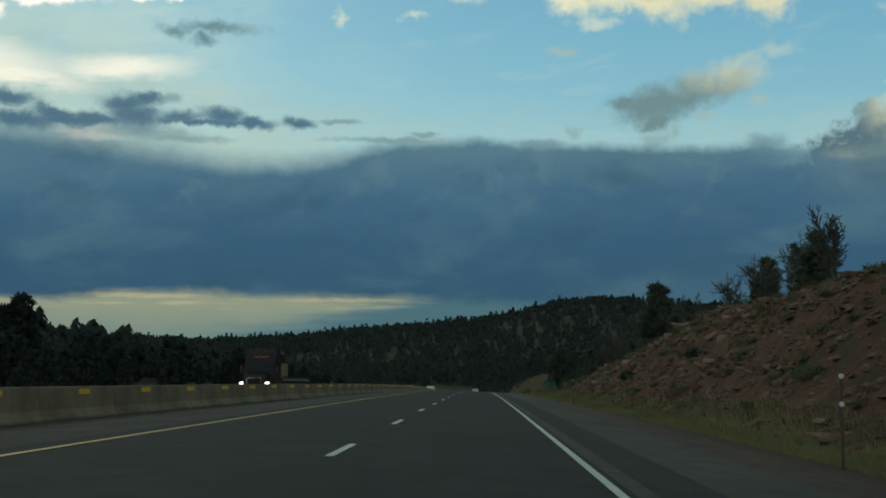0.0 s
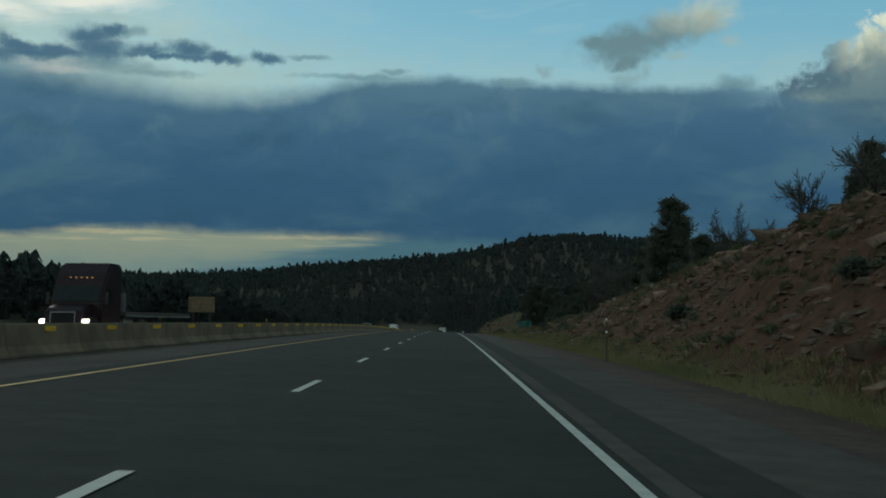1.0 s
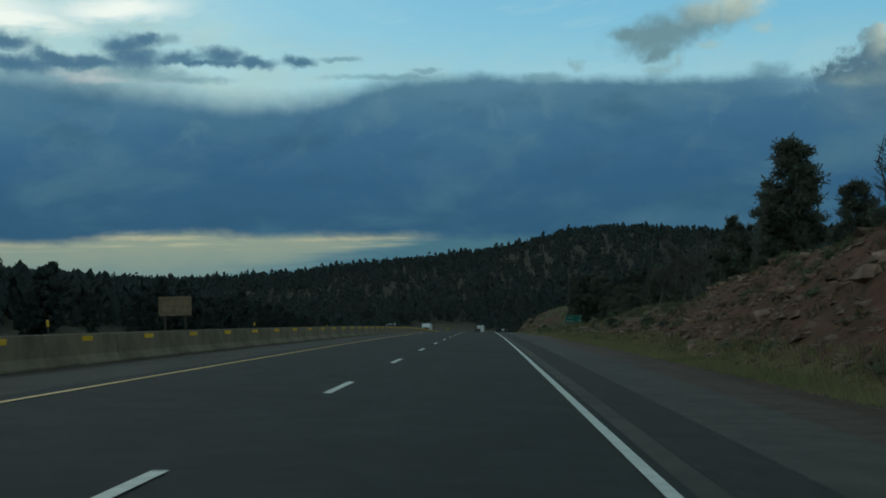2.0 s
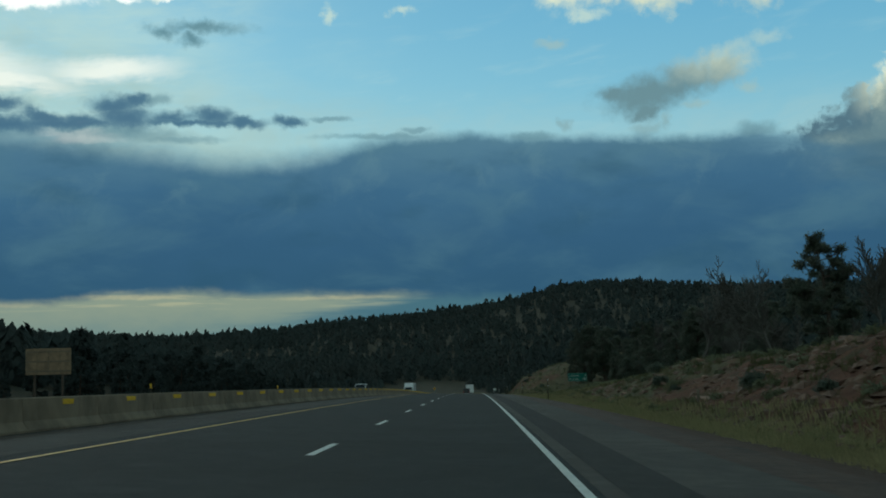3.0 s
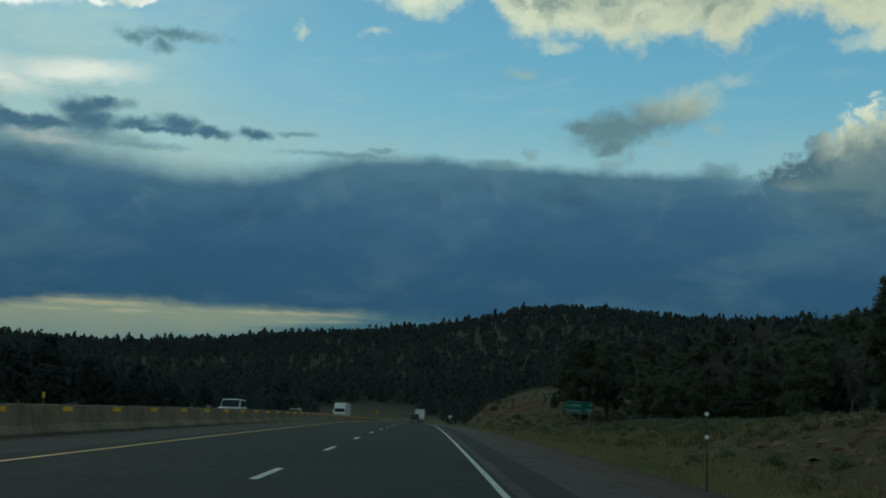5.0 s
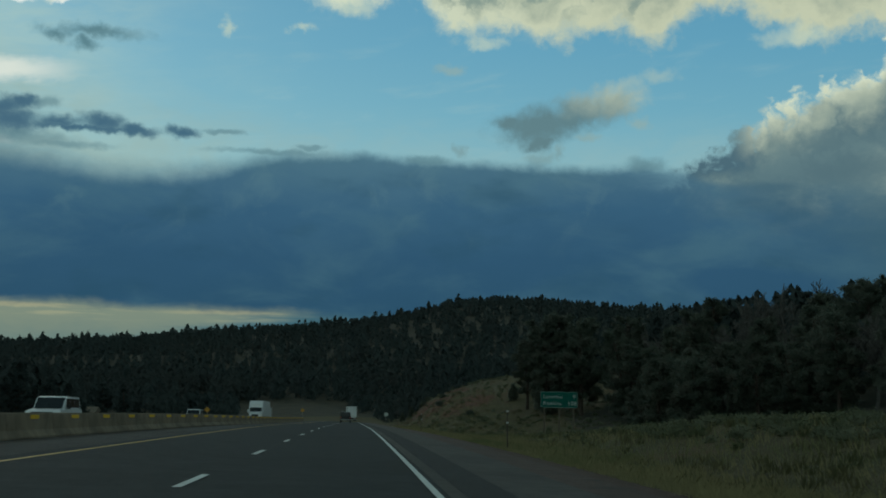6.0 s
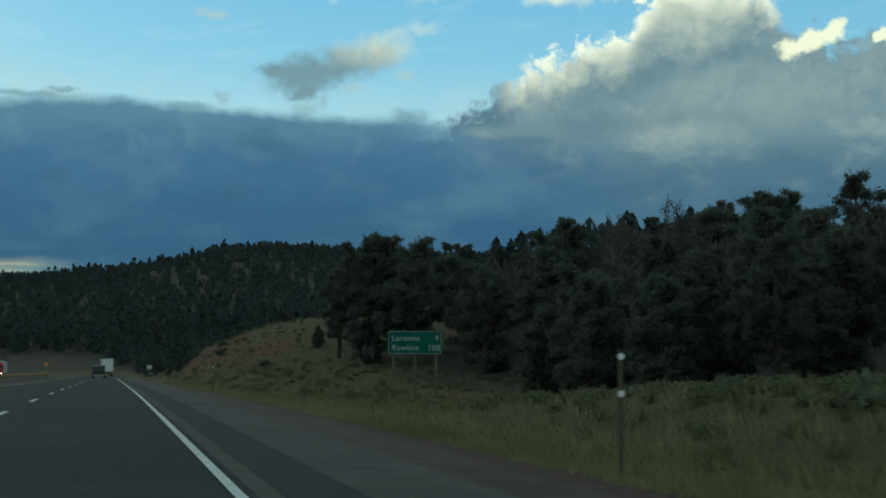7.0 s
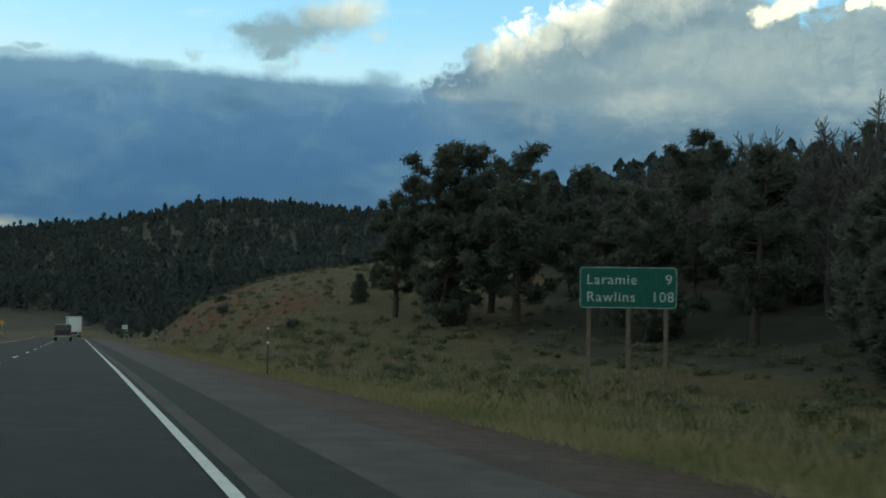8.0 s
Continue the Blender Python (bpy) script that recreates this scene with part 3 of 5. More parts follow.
def empty(name, m, label, category, group="", kind=""):
    ob = new(name)
    ob.matrix_world = m
    ob.empty_display_size = 0.2
    return tagged(ob, label, category, group, kind)


def box(x0, x1, y0, y1, z0, z1, bevel=0.0, bm=None, m=None):
    bm = bm or bmesh.new()
    vs = bmesh.ops.create_cube(bm, size=1.0)["verts"]
    bmesh.ops.scale(bm, vec=(x1 - x0, y1 - y0, z1 - z0), verts=vs)
    bmesh.ops.translate(bm, vec=((x0 + x1) / 2, (y0 + y1) / 2, (z0 + z1) / 2), verts=vs)
    if m is not None:
        bmesh.ops.transform(bm, matrix=m, verts=vs)
    if bevel:
        es = list({e for v in vs for e in v.link_edges})
        bmesh.ops.bevel(bm, geom=es, offset=bevel, segments=2, affect="EDGES", profile=0.6)
    return bm


def tube(a, b, r0, r1, n=8, bm=None):
    bm = bm or bmesh.new()
    a, b = Vector(a), Vector(b)
    d = b - a
    m = Matrix.Translation((a + b) / 2) @ d.to_track_quat("Z", "Y").to_matrix().to_4x4()
    bmesh.ops.create_cone(bm, cap_ends=True, segments=n, radius1=r0, radius2=r1, depth=d.length, matrix=m)
    return bm


def prism(profile, x0, x1, bevel=0.0):
    """A side profile of (y, z) points pulled across from x0 to x1."""
    bm = bmesh.new()
    a = [bm.verts.new((x0, y, z)) for y, z in profile]
    b = [bm.verts.new((x1, y, z)) for y, z in profile]
    bm.faces.new(a)
    bm.faces.new(list(reversed(b)))
    for i in range(len(a)):
        j = (i + 1) % len(a)
        bm.faces.new((a[j], a[i], b[i], b[j]))
    bmesh.ops.recalc_face_normals(bm, faces=bm.faces)
    if bevel:
        bmesh.ops.bevel(bm, geom=list(bm.edges), offset=bevel, segments=2, affect="EDGES")
    return bm


def ribbon(name, s0, s1, us, step, dz, mat, label, kind="structure", thick=0.0):
    """A strip of surface along the road."""
    ss = np.arange(s0, s1 + step * 0.5, step)
    bm = bmesh.new()
    rows = [[bm.verts.new(at(s, u, dz)) for u in us] for s in ss]
    for r, q in zip(rows, rows[1:]):
        for i in range(len(us) - 1):
            bm.faces.new((r[i], r[i + 1], q[i + 1], q[i]))
    if thick:
        bmesh.ops.solidify(bm, geom=bm.faces[:], thickness=thick)
    return thing(name, bm, mat, label, name.split("_")[0], kind=kind, smooth=True)


# ---------------------------------------------------------------- the land
CREST_S = [-200, -40, 20, 60, 85, 110, 140, 155, 165, 180, 200, 215, 230, 262, 285, 300, 312, 350, 376, 1400]
CREST_Z = [5.0, 5.6, 5.8, 6.2, 6.4, 5.5, 4.4, 3.1, 2.4, 2.2, 2.4, 1.8, 1.0, 0.75, 0.4, -0.4, -1.4, -1.4, -0.7, -0.7]
RIDGE_AZ = [-180, -60, -45, -30, -20, -14, -10.7, -8.1, -5.7, -2.9, 0.5, 4.2, 9.2, 14, 20, 28, 45, 180]
RIDGE_EL = [1.0, 1.6, 2.0, 2.3, 2.2, 2.25, 2.60, 2.88, 2.80, 2.28, 1.88, 1.44, 0.95, 0.8, 1.1, 2.0, 2.4, 1.0]


def smooth(x, a, b):
    t = min(max((x - a) / (b - a), 0.0), 1.0)
    return t * t * (3 - 2 * t)


def land(s, u):
    """Height of the ground over the road's line, away from the carriageways."""
    n1 = noise.noise((s * 0.05, u * 0.05, 3.0))
    n2 = noise.noise((s * 0.35, u * 0.35, 7.0))
    if u < -23:
        return -0.35 - 0.9 * smooth(-u, 23, 34) + n1 * min((-u - 23) * 0.05, 1.2) + 7.0 * smooth(-u, 36, 100)
    if u <= 7.2:
        return deck(s, u) - 0.12
    edge = 7.2 * bank(s)
    z = edge - 0.03 - 0.26 * smooth(u, 7.2, 9.2) - 0.35 * smooth(u, 9.0, 11.8)
    c = float(np.interp(s, CREST_S, CREST_Z))
    foot = -0.9
    # cutting: steep rocky face, then a gently rising top
    f = smooth(u, 11.2, 20.5) * 0.55 + 0.45 * min(max((u - 11.2) / 9.3, 0), 1)
    z += (c - foot) * f
    z += max(u - 20, 0) * 0.055 * smooth(280, s, s + 60) + max(u - 24.5, 0) * 0.07 * smooth(s, 250, 300)
    # dry knoll beside the far bend
    ds_ = (s - 442) / (46 if s < 442 else 50)
    du_ = min(u - 33, 0) / 17.0
    z += 9.4 * math.exp(-(ds_ * ds_ + du_ * du_) * 0.72) * smooth(u, 11.5, 18)
    # the wooded side rises behind the meadow
    z += 0.10 * min(max(u - 36, 0), 60) * smooth(s, 270, 340)
    k = smooth(u, 9.5, 13.0)
    z += k * (n1 * 0.5 + n2 * 0.16)
    if s < 260:
        # broken ledges of the rock face
        face = smooth(u, 11.8, 13.5) * smooth(22.0 - u, 0, 3.0) * smooth(235 - s, 0, 50)
        n3 = abs(noise.noise((s * 0.16, u * 0.5, 11.0)))
        n4 = noise.noise((s * 0.8, u * 1.1, 4.0))
        z += face * (0.45 * (0.35 - n3) + 0.13 * n4)
    return z


def ground_z(s, u):
    x, y = place(s, u)
    zr = float(np.interp(min(s, 620.0), S_TAB, T_Z))
    far = smooth(abs(u), 60, 260) if s < 500 else smooth(math.hypot(max(s - 500, 0), u * 0.8), 60, 320)
    z = zr + land(min(s, 800), max(min(u, 220), -220)) * (1 - 0.6 * far)
    # wooded hills round the valley
    dx, dy = x - 8.0, y - 150.0
    r = math.hypot(dx, dy)
    a = math.degrees(math.atan2(-dx, dy))
    R = 1350.0
    if r > 250:
        h = -4.0 + R * math.tan(radians(float(np.interp(a, RIDGE_AZ, RIDGE_EL)))) - 5.0
        up = smooth(r, 320, R)
        roll = 9.0 * noise.noise((x * 0.004, y * 0.004, 1.0)) * smooth(r, 350, 800) * (1 - smooth(r, 1000, R) * 0.7)
        z = z + (h - zr) * up + roll
        if r > R:
            z -= (r - R) * 0.02
    return z


def place(s, u):
    """Plan position on the straight extension of the road's line."""
    if s <= 470:
        x, y, _, th = axis(s)
    else:
        x, y, _, th = axis(470)
        x, y = x - (s - 470) * math.sin(th), y + (s - 470) * math.cos(th)
    return x + u * math.cos(th), y + u * math.sin(th)


def spot(s, u, dz=0.0):
    x, y = place(s, u)
    return Vector((x, y, ground_z(s, u) + dz))


def build_ground():
    ss = list(np.arange(-60, 480, 1.5)) + list(480 + np.cumsum(np.geomspace(2.5, 160, 52)))
    us = list(-np.cumsum(np.geomspace(4, 260, 30))[::-1] - 24) + [-24, -18, -10, -2, 4, 6.9, 7.2, 7.9]
    us += list(np.arange(8.6, 26, 0.7)) + list(26 + np.cumsum(np.geomspace(1.2, 260, 40)))
    ss = [-900, -500, -250, -120] + ss
    nv = len(us)
    verts = []
    for s in ss:
        for u in us:
            verts.append(tuple(spot(s, u)))
    faces, cover = [], []
    for s in ss:
        for u in us:
            ns, nl = noise.noise((s * 0.05, u * 0.3, 2.0)), noise.noise((s * 0.03, u * 0.03, 6.0))
            knoll = math.hypot((s - 436) / 66, (u - 28) / 20)
            near_road = smooth(486, s, s + 20)
            gravel = smooth(u, 6.0, 7.0) * smooth(9.9 - u, 0, 1.0) * near_road
            grass = smooth(u, 9.0, 10.0) * smooth(12.8 - u, 0, 1.4) * near_road
            cut_ = smooth(u, 11.0, 12.4) * smooth(22.5 - u, 0, 4.0) * smooth(200 + 40 * ns - s, 0, 45)
            crop = smooth(u, 12.0, 13.5) * smooth(27 - u, 0, 4) * smooth(s, 384, 396) * smooth(488 - s, 0, 14) * (0.50 + 1.2 * noise.noise((s * 0.09, u * 0.25, 9.0)))
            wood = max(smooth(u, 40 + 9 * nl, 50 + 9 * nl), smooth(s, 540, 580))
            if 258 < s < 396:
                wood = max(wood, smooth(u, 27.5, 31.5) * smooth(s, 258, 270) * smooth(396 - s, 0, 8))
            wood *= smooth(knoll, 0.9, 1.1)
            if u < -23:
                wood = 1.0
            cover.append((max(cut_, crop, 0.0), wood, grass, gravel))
    for i in range(len(ss) - 1):
        for j in range(nv - 1):
            faces.append((i * nv + j, i * nv + j + 1, (i + 1) * nv + j + 1, (i + 1) * nv + j))
    me = bpy.data.meshes.new("ground")
    me.from_pydata(verts, [], faces)
    me.materials.append(M_LAND)
    layer = me.color_attributes.new("cover", "FLOAT_COLOR", "POINT")
    layer.data.foreach_set("color", np.array(cover, dtype=np.float32).ravel())
    me.polygons.foreach_set("use_smooth", [True] * len(faces))
    tagged(new("ground", me), "dry grassy roadside land rising to dark wooded hills", "ground", kind="structure")


build_ground()
U_MAIN = [-9.1, -7, -5.5, -3.8, -1.9, 0, 1.9, 3.9]
ribbon("road", -60, 660, U_MAIN, 3.0, 0.0, M_ASPHALT, "dark grey asphalt carriageway of a divided highway")
ribbon("shoulder", -60, 660, [3.9, 5.2, 6.45], 3.0, 0.002, M_SHOULDER, "worn greyish asphalt hard shoulder beside the carriageway")
ribbon("shoulder_inner", -60, 660, [-9.12, -7.0, -4.6], 3.0, 0.004, M_INNER, "worn greyish inner shoulder along the concrete barrier")
ribbon("gutter", -60, 660, [-9.13, -8.5, -7.75], 3.0, 0.010, M_DIRT, "dark damp dirt gathered along the barrier foot")
ribbon("gravel_edge", -60, 660, [6.45, 7.0, 7.6], 3.0, -0.012, M_GRAVEL, "reddish brown gravel beyond the shoulder asphalt")
ribbon("rumble_strip", -60, 660, [4.15, 4.5, 4.95], 3.0, 0.008, M_SEAM, "dark rumble strip band in the shoulder asphalt")
ribbon("road_opposite", -60, 660, [-22.5, -16, -9.7], 3.0, 0.0, M_ASPHALT, "dark asphalt opposite carriageway behind the barrier")
ribbon("edge_line", -60, 650, [3.665, 3.785], 3.0, 0.012, M_WHITE, "solid white painted edge line on the asphalt")
ribbon("median_line", -60, 650, [-3.86, -3.74], 3.0, 0.012, M_YELLOW, "solid yellow painted line on the asphalt")


def build_dashes():
    for k in range(-2, 51):
        s = 16.58 + 12.19 * k
        bm = bmesh.new()
        rows = [[bm.verts.new(at(s + d, u, 0.012)) for u in (-0.065, 0.065)] for d in (0, 1.07, 2.13, 3.2)]
        for r, q in zip(rows, rows[1:]):
            bm.faces.new((r[0], r[1], q[1], q[0]))
        thing("lane_dash", bm, M_WHITE, "white painted lane dash on dark asphalt", "lane marking", "lane dashes", "structure")


build_dashes()


# ---------------------------------------------------------------- concrete barrier
def rel(s, u, z):
    """A place from the way along, the way across and the height over the road's line."""
    x, y, z0, th = axis(s)
    return Vector((x + u * math.cos(th), y + u * math.sin(th), z0 + z))


def build_barrier():
    prof = [(-0.28, -0.1), (-0.28, 0.08), (-0.12, 0.31), (-0.085, 0.90), (-0.06, 0.93), (0.06, 0.93), (0.085, 0.90), (0.12, 0.31), (0.28, 0.08), (0.28, -0.1)]
    half = 3.012
    bm = bmesh.new()
    rings = []
    for i, y in enumerate((-half, -half + 0.03, -1.0, 1.0, half - 0.03, half)):
        k = 0.965 if i in (0, 5) else 1.0
        rings.append([bm.verts.new((x * k, y, z * (0.99 if i in (0, 5) else 1.0))) for x, z in prof])
    for a, c in zip(rings, rings[1:]):
        for i in range(len(prof)):
            j = (i + 1) % len(prof)
            bm.faces.new((a[i], a[j], c[j], c[i]))
    bm.faces.new(list(reversed(rings[0])))
    bm.faces.new(rings[-1])
    bmesh.ops.recalc_face_normals(bm, faces=bm.faces)
    body = mesh_of("concrete_barrier", bm, M_CONCRETE)
    plate = mesh_of("reflector", box(-0.012, 0.012, -0.165, 0.165, -0.075, 0.075, 0.006), M_REFLECT)
    arm = mesh_of("bracket", box(-0.02, 0.02, -0.02, 0.02, -0.05, 0.05, 0.004), M_STEEL)
    for k in range(-16, 75):
        s = 87.0 + 6.05 * k
        m = Matrix.Translation(rel(s, -9.4, deck(s, -9.4))) @ pose(0, 0, 0, math.degrees(math.atan(float(np.interp(s + 1, S_TAB, T_Z) - np.interp(s, S_TAB, T_Z)))), 0, heading(s))
        ob = new("concrete_barrier", body)
        ob.matrix_world = m
        tagged(ob, "tan weathered concrete median barrier section with yellow reflector", "barrier", "median barrier")
        r = new("reflector", plate)
        r.parent = ob
        r.matrix_basis = pose(0.215, 0, 0.78, 0, random.uniform(-3, 3), -58 + random.uniform(-8, 8))
        tagged(r, "yellow rectangular reflector")
        a = new("bracket", arm)
        a.parent = ob
        a.matrix_basis = pose(0.10, 0, 0.78)


build_barrier()


# ---------------------------------------------------------------- roadside signs and posts
def lettering(text, size, parent, m, mat=None, name="lettering"):
    cu = bpy.data.curves.new(name, "FONT")
    cu.body, cu.size, cu.extrude, cu.space_character = text, size, 0.003, 1.12
    cu.offset = -0.003
    cu.materials.append(mat or M_SIGNWHITE)
    ob = new(name, cu)
    ob.parent = parent
    ob.matrix_basis = m
    return tagged(ob, "white raised lettering")


def rounded_plate(w, h, r, t, n=6):
    bm = bmesh.new()
    pts = []
    for cx, cz, a0 in ((w / 2 - r, h / 2 - r, 0), (-w / 2 + r, h / 2 - r, 90), (-w / 2 + r, -h / 2 + r, 180), (w / 2 - r, -h / 2 + r, 270)):
        for i in range(n + 1):
            a = radians(a0 + 90 * i / n)
            pts.append((cx + r * math.cos(a), cz + r * math.sin(a)))
    f = [bm.verts.new((x, -t / 2, z)) for x, z in pts]
    b = [bm.verts.new((x, t / 2, z)) for x, z in pts]
    bm.faces.new(f)
    bm.faces.new(list(reversed(b)))
    for i in range(len(f)):
        j = (i + 1) % len(f)
        bm.faces.new((f[j], f[i], b[i], b[j]))
    bmesh.ops.recalc_face_normals(bm, faces=bm.faces)
    return bm


def frame_ring(w, h, r, t, y, n=6):
    """A thin rounded border standing on a plate."""
    bm = bmesh.new()
    loops = []
    for d in (0.0, t):
        pts = []
        for cx, cz, a0 in ((w / 2 - r, h / 2 - r, 0), (-w / 2 + r, h / 2 - r, 90), (-w / 2 + r, -h / 2 + r, 180), (w / 2 - r, -h / 2 + r, 270)):
            for i in range(n + 1):
                a = radians(a0 + 90 * i / n)
                pts.append((cx + (r - d) * math.cos(a), cz + (r - d) * math.sin(a)))
        loops.append([bm.verts.new((x, y, z)) for x, z in pts])
    k = len(loops[0])
    for i in range(k):
        j = (i + 1) % k
        bm.faces.new((loops[0][i], loops[0][j], loops[1][j], loops[1][i]))
    bmesh.ops.solidify(bm, geom=bm.faces[:], thickness=0.003)
    return bm


def build_distance_sign():
    a, b = rel(335.8, 21.33, 0), rel(334.45, 24.9, 0)
    mid, d = (a + b) / 2, b - a
    w, h = d.xy.length, 1.64
    z0 = (axis(335)[2]) + 1.96
    ob = empty("distance_sign", Matrix.Translation((mid.x, mid.y, z0)) @ pose(0, 0, 0, 0, 0, math.degrees(math.atan2(d.y, d.x))),
               "green highway distance sign with white lettering on three wooden posts", "road sign")
    p = part("panel", rounded_plate(w, h, 0.16, 0.03), M_SIGN, ob, "green reflective panel", m=pose(0, 0, h / 2))
    part("border", frame_ring(w - 0.03, h - 0.03, 0.15, 0.035, -0.022), M_SIGNWHITE, p, "white border")
    up = pose(0, 0, 0, 90, 0, 0)
    for text, x, z in (("Laramie", -w / 2 + 0.27, 0.13), ("9", w / 2 - 0.47, 0.13), ("Rawlins", -w / 2 + 0.27, -0.55), ("108", w / 2 - 1.02, -0.55)):
        lettering(text, 0.56, p, Matrix.Translation((x, -0.022, z)) @ up)
    for x in (-w / 2 + 0.38, 0.02, w / 2 - 0.42):
        foot = -3.3
        part("post", box(-0.075, 0.075, -0.05, 0.10, foot, h * 0.9, 0.008), M_POSTWOOD, ob, "weathered square wooden post", m=pose(x, 0.075, 0))
    for z in (0.3, 1.3):
        part("stringer", box(-w / 2 + 0.1, w / 2 - 0.1, 0.0, 0.04, -0.03, 0.03), M_STEEL, ob, m=pose(0, 0.014, z))


build_distance_sign()


def build_delineators():
    first = None
    for s, u in ((-40.0, 8.9), (21.6, 8.9), (83.4, 8.9), (208.3, 8.9), (271.7, 9.4), (336.5, 9.2), (398.0, 9.2), (460.0, 9.2)):
        m = Matrix.Translation(spot(s, u, 0.0)) @ pose(0, 0, 0, random.uniform(-1, 1), random.uniform(-1.2, 1.2), heading(s))
        if first is None:
            ob = empty("delineator_post", m, "rusty steel delineator post with two round white reflectors", "road marker", "delineator posts")
            bm = prism([(0.0, -0.3), (0.014, -0.3), (0.014, 1.80), (0.0, 1.80)], -0.022, 0.022)
            for x in (-0.027, 0.020):
                box(x, x + 0.007, 0.0, 0.035, -0.3, 1.80, bm=bm)
            part("stake", bm, M_BROWNPOST, ob)
            for z in (1.74, 1.22):
                part("reflector", tube((0, -0.012, z), (0, -0.002, z), 0.046, 0.050, 16), M_LENS, ob, "round white reflector lens")
            first = ob
        else:
            copy_thing(first, m)


build_delineators()


def build_far_markers():
    first = None
    for s in (140.0, 201.5, 262.0):
        m = Matrix.Translation(spot(s, -23.8)) @ pose(0, 0, 0, random.uniform(-2, 2), random.uniform(-2, 2), heading(s))
        if first is None:
            first = empty("marker_post", m, "thin steel roadside post with small yellow marker plate", "road marker", "marker posts")
            part("stake", box(-0.03, 0.03, -0.02, 0.02, -0.3, 2.0, 0.004), M_BROWNPOST, first)
            part("plate", box(-0.09, 0.09, -0.034, -0.022, 1.62, 2.02, 0.004), M_REFLECT, first, "yellow marker plate")
        else:
            copy_thing(first, m)


build_far_markers()


def build_broken_post():
    ob = empty("broken_post", Matrix.Translation(spot(162.2, 12.9)) @ pose(0, 0, 0, 3, -4, 20), "short broken wooden stake in the grass verge", "post")
    bm = box(-0.05, 0.05, -0.05, 0.05, -0.3, 0.72, 0.008)
    for v in bm.verts:
        if v.co.z > 0.6:
            v.co.z += 0.9 * v.co.x + 0.4 * v.co.y
    part("stake", bm, M_POSTWOOD, ob)


build_broken_post()


def build_small_signs():
    ob = empty("route_marker_sign", Matrix.Translation(spot(498, 10.4)) @ pose(0, 0, 0, 0, 0, heading(470) - 4), "small white rectangular sign on a thin steel post", "road sign")
    part("panel", rounded_plate(0.95, 0.75, 0.05, 0.02), M_SIGNWHITE, ob, "plain white panel", m=pose(0, 0, 2.4))
    part("post", box(-0.03, 0.03, 0.012, 0.06, -0.3, 2.7, 0.004), M_STEEL, ob)
    for s, u in ((585, 10.0), (520, -10.6), (430, -24.0)):
        ob = empty("warning_sign", Matrix.Translation(at(s, u, -0.3) if u > 0 else spot(s, u)) @ pose(0, 0, 0, 0, 0, heading(470)), "orange diamond warning sign on a steel post", "road sign", "warning signs")
        part("panel", rounded_plate(0.76, 0.76, 0.05, 0.02), M_SIGNYELLOW, ob, "orange diamond panel", m=pose(0, 0, 2.5, 0, 45, 0))
        part("post", box(-0.03, 0.03, 0.012, 0.06, -0.3, 2.9, 0.004), M_STEEL, ob)
    # the back of a large panel across the valley
    m = Matrix.Translation(spot(208, -34.7)) @ pose(0, 0, 0, 0, 0, heading(208) + 6)
    zt = rel(208, -34.7, 5.0).z - m.translation.z
    ob = empty("roadside_panel", m, "tan plywood back of a roadside sign panel on posts", "road sign")
    for i in range(4):
        part("board", box(-1.95 + i * 0.98, -1.95 + i * 0.98 + 0.96, -0.02, 0.02, zt - 2.3, zt, 0.006), M_PLY, ob)
    for z in (zt - 2.0, zt - 1.15, zt - 0.3):
        part("batten", box(-1.9, 1.9, -0.07, -0.022, z - 0.05, z + 0.05, 0.005), M_POSTWOOD, ob)
    for x in (-1.2, 1.2):
        part("post", box(x - 0.09, x + 0.09, 0.024, 0.2, -0.4, zt - 0.1, 0.01), M_BARK, ob)
    m = Matrix.Translation(spot(420, -44.0)) @ pose(0, 0, 0, 0, 0, heading(400))
    ob = empty("utility_shed", m, "small brown wooden utility shed among dark trees", "shed")
    part("wall", box(-2.6, 2.6, -2, 2, -0.3, 2.6, 0.03), M_PLY, ob)
    part("roof", prism([(-2.4, 2.6), (2.4, 2.6), (0, 3.5)], -2.9, 2.9, 0.02), M_POSTWOOD, ob)


build_small_signs()


# ---------------------------------------------------------------- vehicles
def wheel(parent, x, y, r, w, rimmat=None, n=20):
    bm = bmesh.new()
    bmesh.ops.create_cone(bm, cap_ends=True, segments=n, radius1=r, radius2=r, depth=w, matrix=Matrix.Rotation(radians(90), 4, "Y"))
    bmesh.ops.bevel(bm, geom=[e for e in bm.edges if e.is_boundary is False and len(e.link_faces) == 2 and any(len(f.verts) > 4 for f in e.link_faces)], offset=r * 0.12, segments=2, affect="EDGES")
    t = part("wheel", bm, M_TYRE, parent, "black tyre", smooth=True, m=pose(x, y, r))
    side = 1 if x > 0 else -1
    part("rim", tube((side * w * 0.42, 0, 0), (side * (w * 0.52), 0, 0), r * 0.6, r * 0.5, 14), rimmat or M_CHROME, t)
    return t


